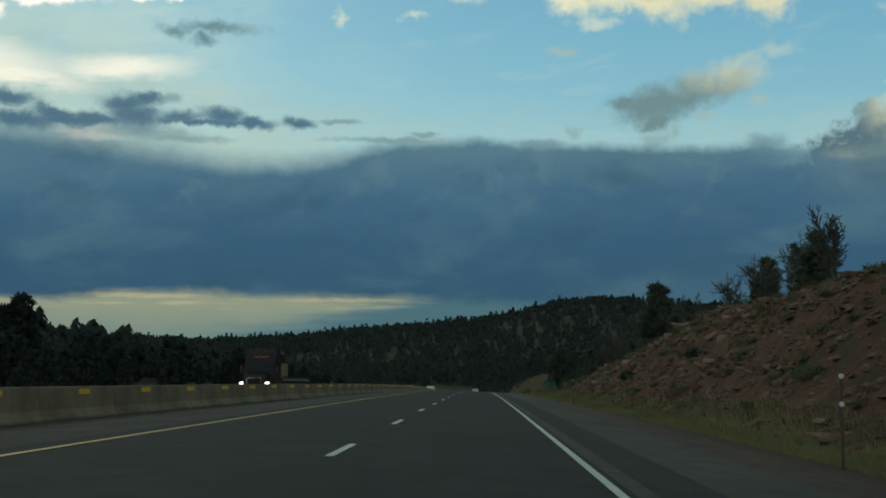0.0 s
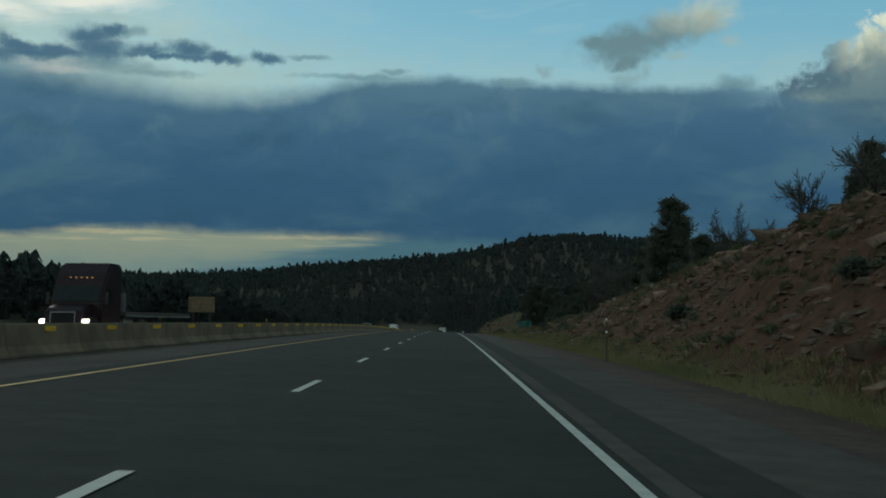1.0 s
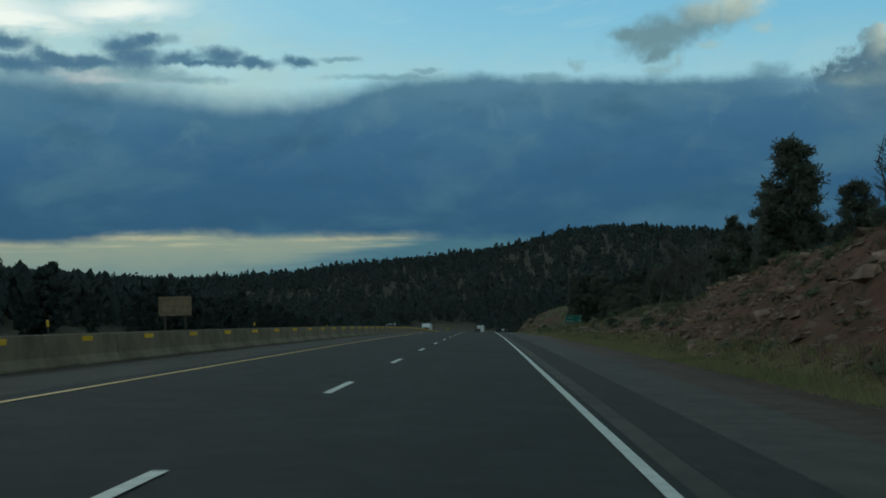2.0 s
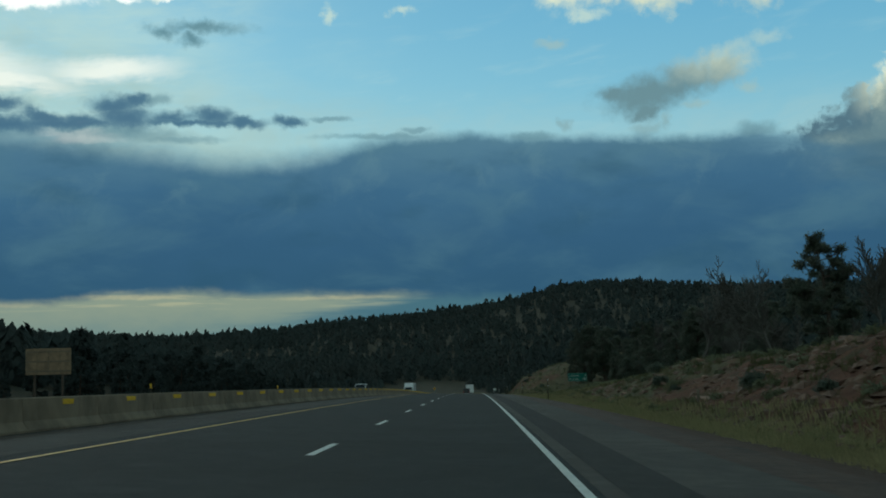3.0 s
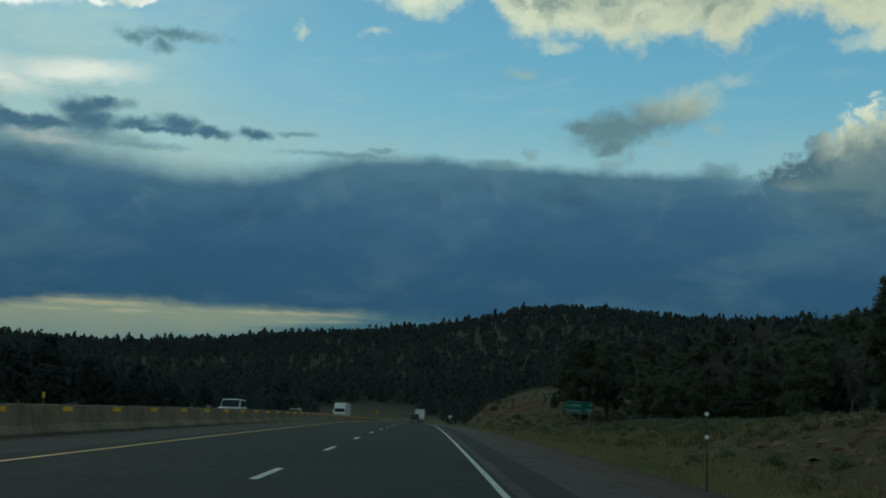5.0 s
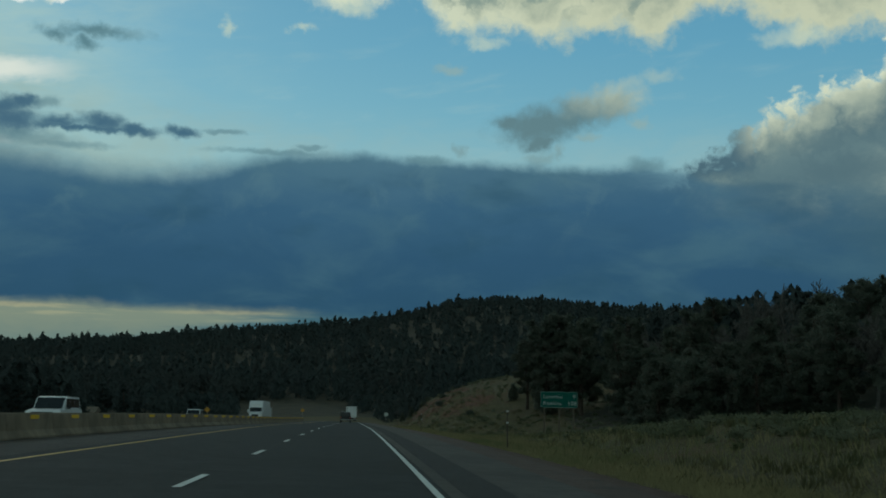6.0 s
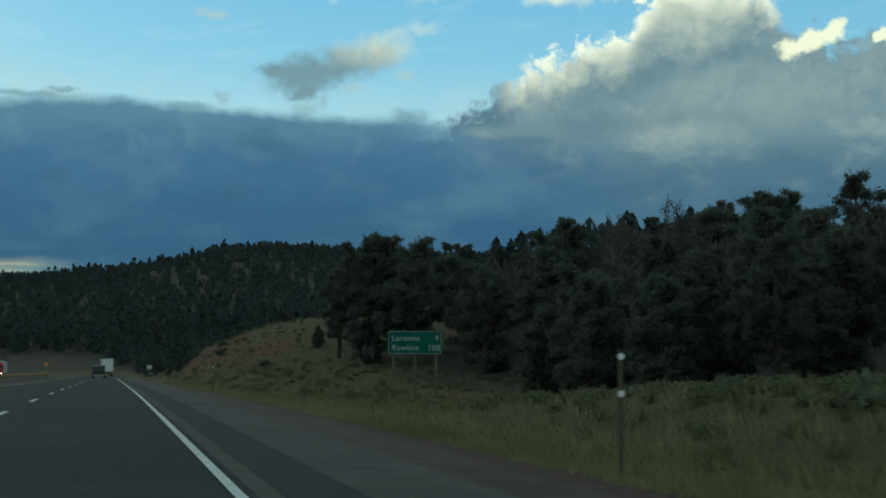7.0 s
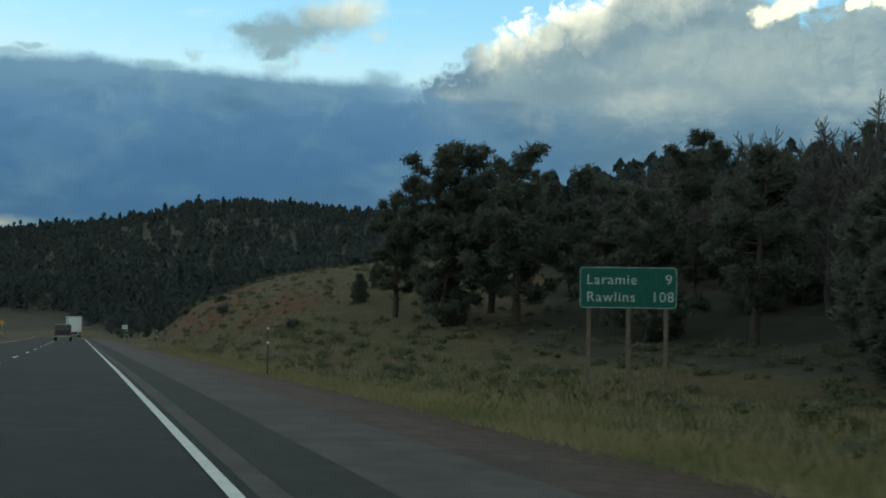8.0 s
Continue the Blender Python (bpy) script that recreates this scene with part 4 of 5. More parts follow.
def truck_tractor(m, label, cab_mat, box_trailer=None, flat=False, roof_z=3.9):
    """A highway tractor seen from the front, with a trailer behind; the front faces -y."""
    ob = empty("semi_truck", m, label, "truck")
    part("hood", prism([(0.0, 0.75), (0.0, 1.5), (0.35, 1.72), (1.9, 1.95), (1.9, 0.6), (0.3, 0.6)], -0.85, 0.85, 0.06), cab_mat, ob)
    part("cab", prism([(1.75, 0.6), (1.75, 1.95), (2.25, 2.75), (2.7, 3.35), (3.4, roof_z), (5.0, roof_z), (5.0, 0.6)], -1.22, 1.22, 0.09), cab_mat, ob)
    part("windscreen", prism([(1.735, 2.02), (2.2, 2.74), (2.23, 2.72), (1.77, 2.0)], -1.05, 1.05), M_GLASS, ob, "dark windscreen")
    for x in (-1.235, 1.235):
        part("side_window", box(x - 0.008, x + 0.008, 2.35, 3.3, 1.95, 2.65, 0.004), M_GLASS, ob)
        part("mirror", box(x * 1.13 - 0.09, x * 1.13 + 0.09, 1.95, 2.03, 1.85, 2.45, 0.02), cab_mat, ob)
        part("mirror_arm", tube((x, 2.1, 2.15), (x * 1.13, 2.0, 2.15), 0.02, 0.02, 6), M_STEEL, ob)
        part("fender", prism([(0.15, 0.6), (0.15, 1.05), (0.5, 1.3), (1.3, 1.3), (1.75, 0.9), (1.75, 0.6)], x * 0.72 - 0.27, x * 0.72 + 0.27, 0.05), cab_mat, ob)
        part("headlamp", prism([(0.1, 0.92), (0.12, 1.14), (0.3, 1.18), (0.3, 0.92)], x * 0.78 - 0.17, x * 0.78 + 0.17, 0.02), M_LAMP, ob, "lit headlamp")
        part("fuel_tank", tube((x * 0.85, 2.5, 0.75), (x * 0.85, 4.2, 0.75), 0.3, 0.3, 18), M_CHROME, ob)
        wheel(ob, x * 0.86, 0.95, 0.5, 0.28)
        for y in (5.9, 7.2):
            wheel(ob, x * 0.82, y, 0.5, 0.5)
    g = part("grille", box(-0.55, 0.55, -0.03, 0.02, 0.78, 1.48, 0.02), M_TYRE, ob, "dark grille")
    part("grille_surround", frame_ring(1.16, 0.76, 0.08, 0.05, -0.035), M_CHROME, g, "chrome surround", m=pose(0, 0, 1.13))
    part("bumper", box(-1.2, 1.2, -0.12, 0.25, 0.32, 0.66, 0.05), M_CHROME, ob, "chrome bumper")
    for i in range(5):
        part("marker_lamp", box(-0.52 + i * 0.26 - 0.035, -0.52 + i * 0.26 + 0.035, 2.50, 2.58, 3.14, 3.19, 0.008), M_AMBER, ob, "lit amber marker lamp")
    part("chassis", box(-0.45, 0.45, 1.8, 8.2, 0.62, 0.95, 0.02), M_TYRE, ob)
    if flat:
        part("trailer_bed", box(-1.28, 1.28, 5.6, 20.0, 1.35, 1.55, 0.03), M_GREYWOOD, ob, "empty flat trailer deck")
        part("headboard", box(-1.25, 1.25, 5.6, 5.7, 1.55, 2.5, 0.02), M_STEEL, ob)
        for x in (-1.25, 1.25):
            part("side_rail", box(x - 0.03, x + 0.03, 5.7, 20.0, 1.3, 1.42, 0.01), M_STEEL, ob)
        part("tool_box", box(-1.2, -0.6, 14.0, 15.2, 0.75, 1.3, 0.03), M_STEEL, ob)
    else:
        part("trailer_box", box(-1.28, 1.28, 5.5, 20.0, 1.15, roof_z + 0.1, 0.05), box_trailer, ob, "plain box trailer")
    for y in (17.2, 18.5):
        for x in (-1.0, 1.0):
            wheel(ob, x, y, 0.5, 0.5)
    return ob


def lane_pose(s, u, turn=0.0):
    p = at(s, u)
    g = math.degrees(math.atan(float(np.interp(s + 1, S_TAB, T_Z) - np.interp(s, S_TAB, T_Z))))
    return Matrix.Translation(p) @ pose(0, 0, 0, g, 0, heading(s) + turn)


truck_tractor(lane_pose(88, -15.3), "dark maroon semi truck with lit headlamps and empty flatbed trailer", M_MAROON, flat=True)
truck_tractor(lane_pose(428, -15.3), "white semi truck with box trailer and lit headlamps", M_CARWHITE, M_CARWHITE)
truck_tractor(lane_pose(500, -18.6), "red semi truck with white box trailer", M_RED, M_CARWHITE, roof_z=3.4)


def suv(m, label):
    ob = empty("van", m, label, "van", "white vans")
    part("body", prism([(0.0, 0.55), (0.0, 1.0), (0.15, 1.15), (1.3, 1.25), (1.45, 1.28), (5.3, 1.28), (5.4, 1.1), (5.4, 0.5), (0.2, 0.45)], -0.98, 0.98, 0.06), M_CARWHITE, ob)
    part("cabin", prism([(1.25, 1.24), (2.0, 1.92), (2.3, 1.98), (5.15, 1.95), (5.35, 1.24)], -0.86, 0.86, 0.06), M_CARWHITE, ob)
    part("windscreen", prism([(1.27, 1.29), (1.97, 1.90), (2.0, 1.88), (1.31, 1.27)], -0.78, 0.78), M_GLASS, ob, "dark windscreen")
    for x in (-0.872, 0.872):
        for y0, y1 in ((1.95, 2.75), (2.85, 3.8), (3.9, 5.0)):
            part("side_window", box(x - 0.008, x + 0.008, y0, y1, 1.33, 1.84, 0.004), M_GLASS, ob)
        part("headlamp", box(x * 0.86 - 0.14, x * 0.86 + 0.14, -0.03, 0.05, 0.86, 1.06, 0.02), M_LENS, ob, "clear headlamp")
        part("mirror", box(x * 1.2 - 0.1, x * 1.2 + 0.1, 1.75, 1.85, 1.25, 1.5, 0.03), M_TYRE, ob)
        for y in (0.95, 4.45):
            wheel(ob, x * 1.0, y, 0.39, 0.26)
    g = part("grille", box(-0.6, 0.6, -0.04, 0.03, 0.8, 1.06, 0.02), M_TYRE, ob, "dark grille")
    part("grille_bar", box(-0.58, 0.58, -0.055, -0.03, 0.90, 0.97, 0.008), M_CHROME, g)
    part("bumper", box(-0.98, 0.98, -0.1, 0.2, 0.45, 0.72, 0.04), M_CHROME, ob, "chrome bumper")
    return ob


a_van = suv(lane_pose(286, -15.2), "white passenger van with dark windows and chrome bumper")
copy_thing(a_van, lane_pose(372, -18.8))


def pickup(m):
    """Seen from behind; the tail stands at y = 0."""
    ob = empty("pickup_truck", m, "black pickup truck with a closed canopy over its bed", "pickup")
    part("bed", prism([(0.05, 0.6), (0.05, 1.25), (1.95, 1.25), (1.95, 0.6)], -0.98, 0.98, 0.05), M_BLACK, ob)
    part("cabin", prism([(1.9, 1.2), (2.05, 1.85), (3.6, 1.88), (4.3, 1.25), (4.3, 0.6), (1.9, 0.6)], -0.95, 0.95, 0.07), M_BLACK, ob)
    part("hood", prism([(4.2, 0.6), (4.2, 1.25), (5.5, 1.15), (5.6, 0.6)], -0.95, 0.95, 0.06), M_BLACK, ob)
    part("rear_window", prism([(1.895, 1.32), (2.03, 1.78), (2.06, 1.77), (1.93, 1.31)], -0.7, 0.7), M_GLASS, ob)
    part("canopy", prism([(0.1, 1.25), (0.25, 2.0), (1.95, 2.05), (1.95, 1.25)], -0.92, 0.92, 0.05), M_BLACK, ob, "black bed canopy")
    part("bumper", box(-0.98, 0.98, -0.12, 0.1, 0.5, 0.66, 0.04), M_STEEL, ob, "dull steel bumper")
    for x in (-0.88, 0.88):
        part("tail_lamp", box(x - 0.07, x + 0.07, 0.0, 0.06, 0.8, 1.2, 0.02), M_TAIL, ob, "red tail lamp")
        for y in (1.0, 4.7):
            wheel(ob, x, y, 0.4, 0.27)


def box_truck(m):
    ob = empty("box_truck", m, "white box truck driving away along the highway", "truck")
    part("cargo_box", box(-1.25, 1.25, 0, 6.5, 1.05, 3.9, 0.05), M_CARWHITE, ob, "white cargo box")
    part("door_frame", frame_ring(2.4, 2.7, 0.05, 0.08, -0.02), M_STEEL, ob, m=pose(0, 0, 2.5))
    part("cab", prism([(6.55, 0.7), (6.55, 2.7), (7.6, 2.7), (8.2, 1.7), (8.6, 1.6), (8.6, 0.7)], -1.1, 1.1, 0.07), M_CARWHITE, ob)
    part("bumper", box(-1.2, 1.2, -0.05, 0.1, 0.5, 0.65, 0.02), M_STEEL, ob)
    part("chassis", box(-0.5, 0.5, 0.1, 8.0, 0.6, 1.04, 0.02), M_TYRE, ob)
    for x in (-0.95, 0.95):
        part("tail_lamp", box(x - 0.1, x + 0.1, -0.03, 0.04, 0.75, 0.9, 0.02), M_TAIL, ob, "red tail lamp")
        for y in (1.6, 7.4):
            wheel(ob, x, y, 0.48, 0.35)


pickup(lane_pose(440, 0.9))
box_truck(lane_pose(512, 3.2))


# ---------------------------------------------------------------- trees
def shade_as(me, normals):
    """Smooth shading by given normals, one for each vertex."""
    me.polygons.foreach_set("use_smooth", [True] * len(me.polygons))
    layer = me.attributes.new("custom_normal", "FLOAT_VECTOR", "POINT")
    layer.data.foreach_set("vector", np.ascontiguousarray(normals, dtype=np.float32).ravel())
    me.update()


def unit(v):
    return v / np.maximum(np.linalg.norm(v, axis=1), 1e-6)[:, None]


def tuft_mesh(name, tufts, mat, rng, per=12, size=0.42, width=0.13):
    """Needle tufts: short pointed blades that spread from each centre, lit as the clump that they belong to."""
    n = len(tufts) * per
    tufts = np.array(tufts)
    c = np.repeat(tufts[:, :3], per, axis=0)
    r = np.repeat(tufts[:, 3], per)
    clump = np.repeat(tufts[:, 4:7], per, axis=0) if tufts.shape[1] > 4 else np.tile((-0.2, -0.45, 0.85), (n, 1))
    d = rng.normal(size=(n, 3))
    d[:, 2] = d[:, 2] * 0.7 + 0.35
    d = unit(d)
    side = unit(np.cross(d, rng.normal(size=(n, 3))))
    flip = np.sum(np.cross(d, side) * clump, axis=1) > 0
    side[flip] *= -1
    L = (size * r * rng.uniform(0.7, 1.3, n))[:, None]
    w = (width * r * rng.uniform(0.7, 1.4, n))[:, None]
    c = c + rng.normal(size=(n, 3)) * (0.16 * r)[:, None]
    v = np.empty((n, 4, 3))
    v[:, 0] = c - d * L * 0.25
    v[:, 1] = c + d * L * 0.35 + side * w
    v[:, 2] = c + d * L
    v[:, 3] = c + d * L * 0.35 - side * w
    me = bpy.data.meshes.new(name)
    me.from_pydata(v.reshape(-1, 3).tolist(), [], np.arange(n * 4).reshape(n, 4).tolist())
    me.materials.append(mat)
    shade_as(me, np.repeat(unit(clump * 0.75 + np.cross(side, d) * 0.3), 4, axis=0))
    return me


def limb(bm, pts, radii, n=5):
    """A tapered bent limb through the points."""
    rings = []
    for i, (p, r) in enumerate(zip(pts, radii)):
        d = (pts[min(i + 1, len(pts) - 1)] - pts[max(i - 1, 0)]).normalized()
        a = d.orthogonal().normalized()
        b = d.cross(a)
        rings.append([bm.verts.new(p + (a * math.cos(2 * math.pi * k / n) + b * math.sin(2 * math.pi * k / n)) * r) for k in range(n)])
    for p, q in zip(rings, rings[1:]):
        for k in range(n):
            bm.faces.new((p[k], p[(k + 1) % n], q[(k + 1) % n], q[k]))
    bm.faces.new(rings[-1])


def pine(seed, h, spread, bare_to, top_round, per=15, blade=0.046, dense=1.0, gap=1.0):
    """A pine with bent limbs that carry separate pads of needles; returns the top-level object at the origin."""
    rng = np.random.default_rng(seed)
    ob = empty("pine_tree", Matrix(), "dark green pine tree with open ragged crown", "pine tree", "roadside pines")
    bm = bmesh.new()
    k = 7
    lean = rng.normal(size=2) * 0.03 * h
    axis_pts = [Vector((lean[0] * (i / k) ** 2 + rng.normal() * 0.07, lean[1] * (i / k) ** 2 + rng.normal() * 0.07, h * i / k - (0.5 if i == 0 else 0))) for i in range(k + 1)]
    limb(bm, axis_pts, [0.026 * h * (1 - i / (k + 0.6)) + 0.02 for i in range(k + 1)], 8)
    tufts = []

    def pad(c, pr):
        for _ in range(max(int(dense * 30 * pr * (0.6 + pr)), 4)):
            o = rng.normal(size=3)
            o *= rng.random() ** 0.4 * rng.uniform(0.8, 1.35) / np.linalg.norm(o)
            away = np.array((c.x, c.y, 0.0)) / max(math.hypot(c.x, c.y), 0.3)
            nm = o * np.array((1, 1, 0.8)) + away * 0.45 + np.array((0, 0, 0.45))
            nm /= max(np.linalg.norm(nm), 1e-6)
            tufts.append((c.x + o[0] * pr, c.y + o[1] * pr, c.z + o[2] * pr * 0.55, rng.uniform(0.75, 1.25), *nm))

    z = bare_to * h
    while z < h * 0.985:
        f = (z / h - bare_to) / (1 - bare_to)
        reach = spread * ((1 - f) ** 0.8 * (1 - top_round) + top_round * math.sqrt(max(1 - f ** 2.4, 0.02))) * (0.6 + 0.4 * min(f * 5, 1))
        i = min(int(z / h * k), k - 1)
        o = axis_pts[i].lerp(axis_pts[i + 1], z / h * k - i)
        for _ in range(rng.integers(2, 5)):
            a = rng.uniform(0, 2 * math.pi)
            L = max(reach * rng.uniform(0.5, 1.18), 0.35)
            d = Vector((math.cos(a), math.sin(a), rng.uniform(-0.12, 0.35) + 0.45 * f * f))
            p1 = o + d * L * 0.5 + Vector((0, 0, -0.05 * L))
            p2 = o + d * L + Vector((0, 0, 0.12 * L))
            limb(bm, [o, p1, p2], [0.028 * L + 0.018, 0.018 * L + 0.012, 0.010], 4)
            pr = 0.24 + 0.04 * h / 10 + 0.065 * L
            pad(p2, pr * rng.uniform(0.8, 1.2))
            m = int(L / 0.8)
            for j in range(m):
                q = rng.uniform(0.45, 0.95)
                side = Vector((-d.y, d.x, 0)) * rng.normal() * 0.28 * L
                c = (o.lerp(p1, q * 2) if q < 0.5 else p1.lerp(p2, q * 2 - 1)) + side + Vector((0, 0, rng.normal() * 0.08 * L))
                limb(bm, [o.lerp(p2, q * 0.75), c], [0.014, 0.008], 3)
                pad(c, pr * rng.uniform(0.6, 1.1))
        z += h * rng.uniform(0.035, 0.075) * gap
    pad(axis_pts[-1], 0.35)
    part("trunk", bm, M_BARK, ob, "brown bark trunk and limbs")
    cr = new("crown", tuft_mesh("crown", tufts, M_NEEDLE if per > 10 else M_HAZENEEDLE, rng, per, 0.34 if per > 10 else 0.46, blade))
    cr.parent = ob
    return ob


def dead_tree(seed, h, fan=1.0):
    rng = np.random.default_rng(seed)
    ob = empty("bare_tree", Matrix(), "leafless grey tree with fine upright branches", "bare tree", "bare trees")
    bm = bmesh.new()
    def grow(p, d, L, r, depth):
        pts, rad = [p], [r]
        q = p
        for i in range(4):
            d = (d + Vector(rng.normal(size=3) * 0.13) + Vector((0, 0, 0.05))).normalized()
            q = q + d * L / 4
            pts.append(q)
            rad.append(max(r * (1 - (i + 1) / 5.0), 0.036))
            if depth < 3 and (i > 0 or depth > 0):
                for _ in range(3 if depth < 2 else 2):
                    a = rng.uniform(0, 2 * math.pi)
                    t = d.orthogonal().normalized()
                    t = (Matrix.Rotation(a, 3, d) @ t)
                    nd = (d * 0.75 + t * rng.uniform(0.35, 0.80) * fan).normalized()
                    grow(q, nd, L * rng.uniform(0.34, 0.55), rad[-1] * 0.75, depth + 1)
        limb(bm, pts, rad, 5 if depth < 2 else 3)
    grow(Vector((0, 0, -0.4)), Vector((0, 0, 1)), h * 0.72, 0.030 * h, 0)
    k = h / max(v.co.z for v in bm.verts)
    bmesh.ops.scale(bm, vec=(k, k, k), verts=bm.verts)
    part("trunk", bm, M_GREYWOOD, ob, "grey bark trunk and branches")
    return ob


def snag(seed, h):
    """A dead conifer: straight trunk with many short rising branches."""
    rng = np.random.default_rng(seed)
    ob = empty("bare_tree", Matrix(), "leafless grey conifer with short upright branches", "bare tree", "bare trees")
    bm = bmesh.new()
    limb(bm, [Vector((rng.normal() * 0.05 * i, rng.normal() * 0.05 * i, h * i / 5 - (0.4 if i == 0 else 0))) for i in range(6)], [0.018 * h * (1 - i / 5.4) + 0.012 for i in range(6)], 6)
    z = 0.16 * h
    while z < h * 0.97:
        f = z / h
        for _ in range(rng.integers(3, 6)):
            a = rng.uniform(0, 6.283)
            L = (0.22 * h * (1 - f) ** 0.8 + 0.08) * rng.uniform(0.5, 1.1)
            d = Vector((math.cos(a), math.sin(a), rng.uniform(0.2, 0.9)))
            o = Vector((0, 0, z))
            p = o + d * L * 0.55
            e = p + (d + Vector((0, 0, 0.5))) * L * 0.45
            limb(bm, [o, p, e], [0.030, 0.020, 0.012], 4)
            for _ in range(5):
                b0 = o.lerp(e, rng.uniform(0.3, 0.95))
                t = (d + Vector(rng.normal(size=3) * 0.6) + Vector((0, 0, 0.4))) * L * rng.uniform(0.2, 0.42)
                limb(bm, [b0, b0 + t], [0.012, 0.008], 3)
        z += h * rng.uniform(0.022, 0.042)
    part("trunk", bm, M_GREYWOOD, ob, "grey bark trunk and branches")
    return ob


PINES = [pine(17, 10.0, 2.6, 0.14, 0.45, gap=0.62), pine(12, 9.0, 2.9, 0.05, 0.8), pine(13, 11.0, 3.3, 0.16, 0.9), pine(14, 8.0, 2.6, 0.03, 0.5), pine(15, 12.0, 2.8, 0.24, 0.8), pine(16, 14.0, 5.0, 0.16, 0.95, gap=0.8)]
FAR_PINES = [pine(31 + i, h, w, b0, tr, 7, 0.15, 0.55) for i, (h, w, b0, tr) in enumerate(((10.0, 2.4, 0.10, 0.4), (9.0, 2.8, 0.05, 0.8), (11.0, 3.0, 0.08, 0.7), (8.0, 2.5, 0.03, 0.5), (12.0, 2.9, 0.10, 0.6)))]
P_H = [10.0, 9.0, 11.0, 8.0, 12.0, 14.0]
BARES = [dead_tree(21, 9.0), dead_tree(22, 10.0), dead_tree(26, 8.0, 0.7), dead_tree(27, 9.0, 0.8), snag(25, 10.0)]
B_H = [9.0, 10.0, 8.0, 9.0, 10.0]
USED = set()


def plant(stock, heights, i, s, u, h, turn=None):
    """Stand a tree of height h on the ground."""
    k = h / heights[i]
    m = Matrix.Translation(spot(s, u, -0.05)) @ pose(0, 0, 0, random.uniform(-2, 2), random.uniform(-2, 2), random.uniform(0, 360) if turn is None else turn)
    src = stock[i]
    if src.name not in USED:
        USED.add(src.name)
        src.matrix_world = m @ Matrix.Diagonal((k, k, k, 1))
        return src
    keep = src.scale.copy()
    src.scale = (k, k, k)
    ob = copy_thing(src, m)
    src.scale = keep
    return ob


def top_h(s, u, ztop):
    """Tree height whose top reaches ztop over the road's line."""
    return max(rel(s, u, ztop).z - spot(s, u).z, 3.0)


def plant_woods():
    rnd = random.Random(5)
    # above the cutting
    for kind, i, s, u, zt in (("p", 0, 168.75, 28.2, 15.4), ("b", 1, 218.5, 27.4, 12.7), ("b", 0, 223, 25.0, 11.1), ("b", 1, 212.5, 29.5, 11.8), ("p", 2, 203.5, 32.0, 12.0), ("b", 3, 201, 35.5, 11.8),
                              ("b", 2, 196, 34.0, 11.6), ("p", 0, 248, 29.8, 9.5), ("b", 4, 240, 33.0, 9.8), ("p", 3, 151.5, 28.2, 10.0), ("b", 4, 145, 28.2, 12.4), ("b", 4, 137.5, 28.3, 12.1),
                              ("b", 3, 140.5, 29.5, 11.0), ("b", 2, 148, 29.5, 10.6), ("b", 2, 129.5, 28.2, 9.8), ("p", 3, 126, 30.0, 9.2), ("b", 3, 118, 28.0, 12.6), ("p", 0, 110, 29.5, 12.8), ("b", 3, 104, 27.4, 13.0), ("p", 2, 97, 30.0, 12.4),
                              ("b", 1, 90, 28.0, 13.2), ("p", 3, 84, 27.0, 12.0), ("b", 2, 78, 26.5, 13.4), ("p", 1, 64, 28.0, 13.0), ("b", 4, 56, 29.0, 13.4), ("p", 0, 44, 31.0, 14.0), ("b", 0, 178, 31.0, 11.0)):
        st, hs = (PINES, P_H) if kind == "p" else (BARES, B_H)
        plant(st, hs, i, s, u, top_h(s, u, zt))
    # wood beside the meadow and behind the sign
    for i, s, u, zt in ((5, 379.5, 30.6, 15.2), (2, 371.5, 32.6, 13.6), (2, 382, 34.5, 14.0), (1, 376, 28.6, 9.0), (4, 386, 27.6, 12.0), (5, 402, 46.5, 17.2), (2, 366, 37.0, 11.6), (1, 358, 36.0, 9.6), (4, 350, 38.5, 11.0), (4, 382.5, 54.1, 18.2), (2, 376, 50, 15.6),
                        (0, 362, 62.7, 17.0), (5, 360, 67.3, 18.3), (2, 338, 62.1, 15.8), (5, 383.5, 82, 22.0), (4, 397.5, 83.8, 23.4), (2, 345, 56, 13.6), (1, 352, 51, 12.6), (0, 336, 52, 12.6),
                        (1, 316, 28.2, 5.8), (2, 320, 30.0, 6.6), (3, 310, 29.6, 5.4), (1, 324, 33.0, 6.2), (3, 327, 29.6, 4.8), (2, 305, 33.0, 6.8), (1, 313, 34.0, 7.0), (4, 297, 36.0, 8.0), (2, 290, 38.0, 8.6), (1, 333, 36.0, 7.6), (3, 340, 39.0, 7.8), (2, 300, 42.0, 9.2), (0, 318, 44.0, 10.2), (4, 328, 47.0, 11.6)):
        plant(PINES, P_H, i, s, u, top_h(s, u, zt))
    for i, s, u, zt in ((3, 384.5, 51.0, 18.0), (1, 394, 73.3, 23.4), (2, 390, 66.0, 21.0), (4, 363.5, 58.1, 18.8), (0, 368, 56.0, 16.8), (2, 372, 44.0, 13.0), (3, 366, 41.0, 12.4), (4, 378, 58.0, 18.2), (3, 386, 61.0, 19.4), (2, 392, 77.0, 23.0), (4, 355, 47.0, 12.4), (2, 349, 45.0, 12.0), (3, 343, 50.0, 12.8), (4, 332, 58.0, 13.6), (2, 326, 52.0, 11.6), (3, 306, 44.0, 9.6), (4, 399, 88.0, 23.6), (2, 289, 42.0, 9.0)):
        plant(BARES, B_H, i, s, u, top_h(s, u, zt))
    n = 0
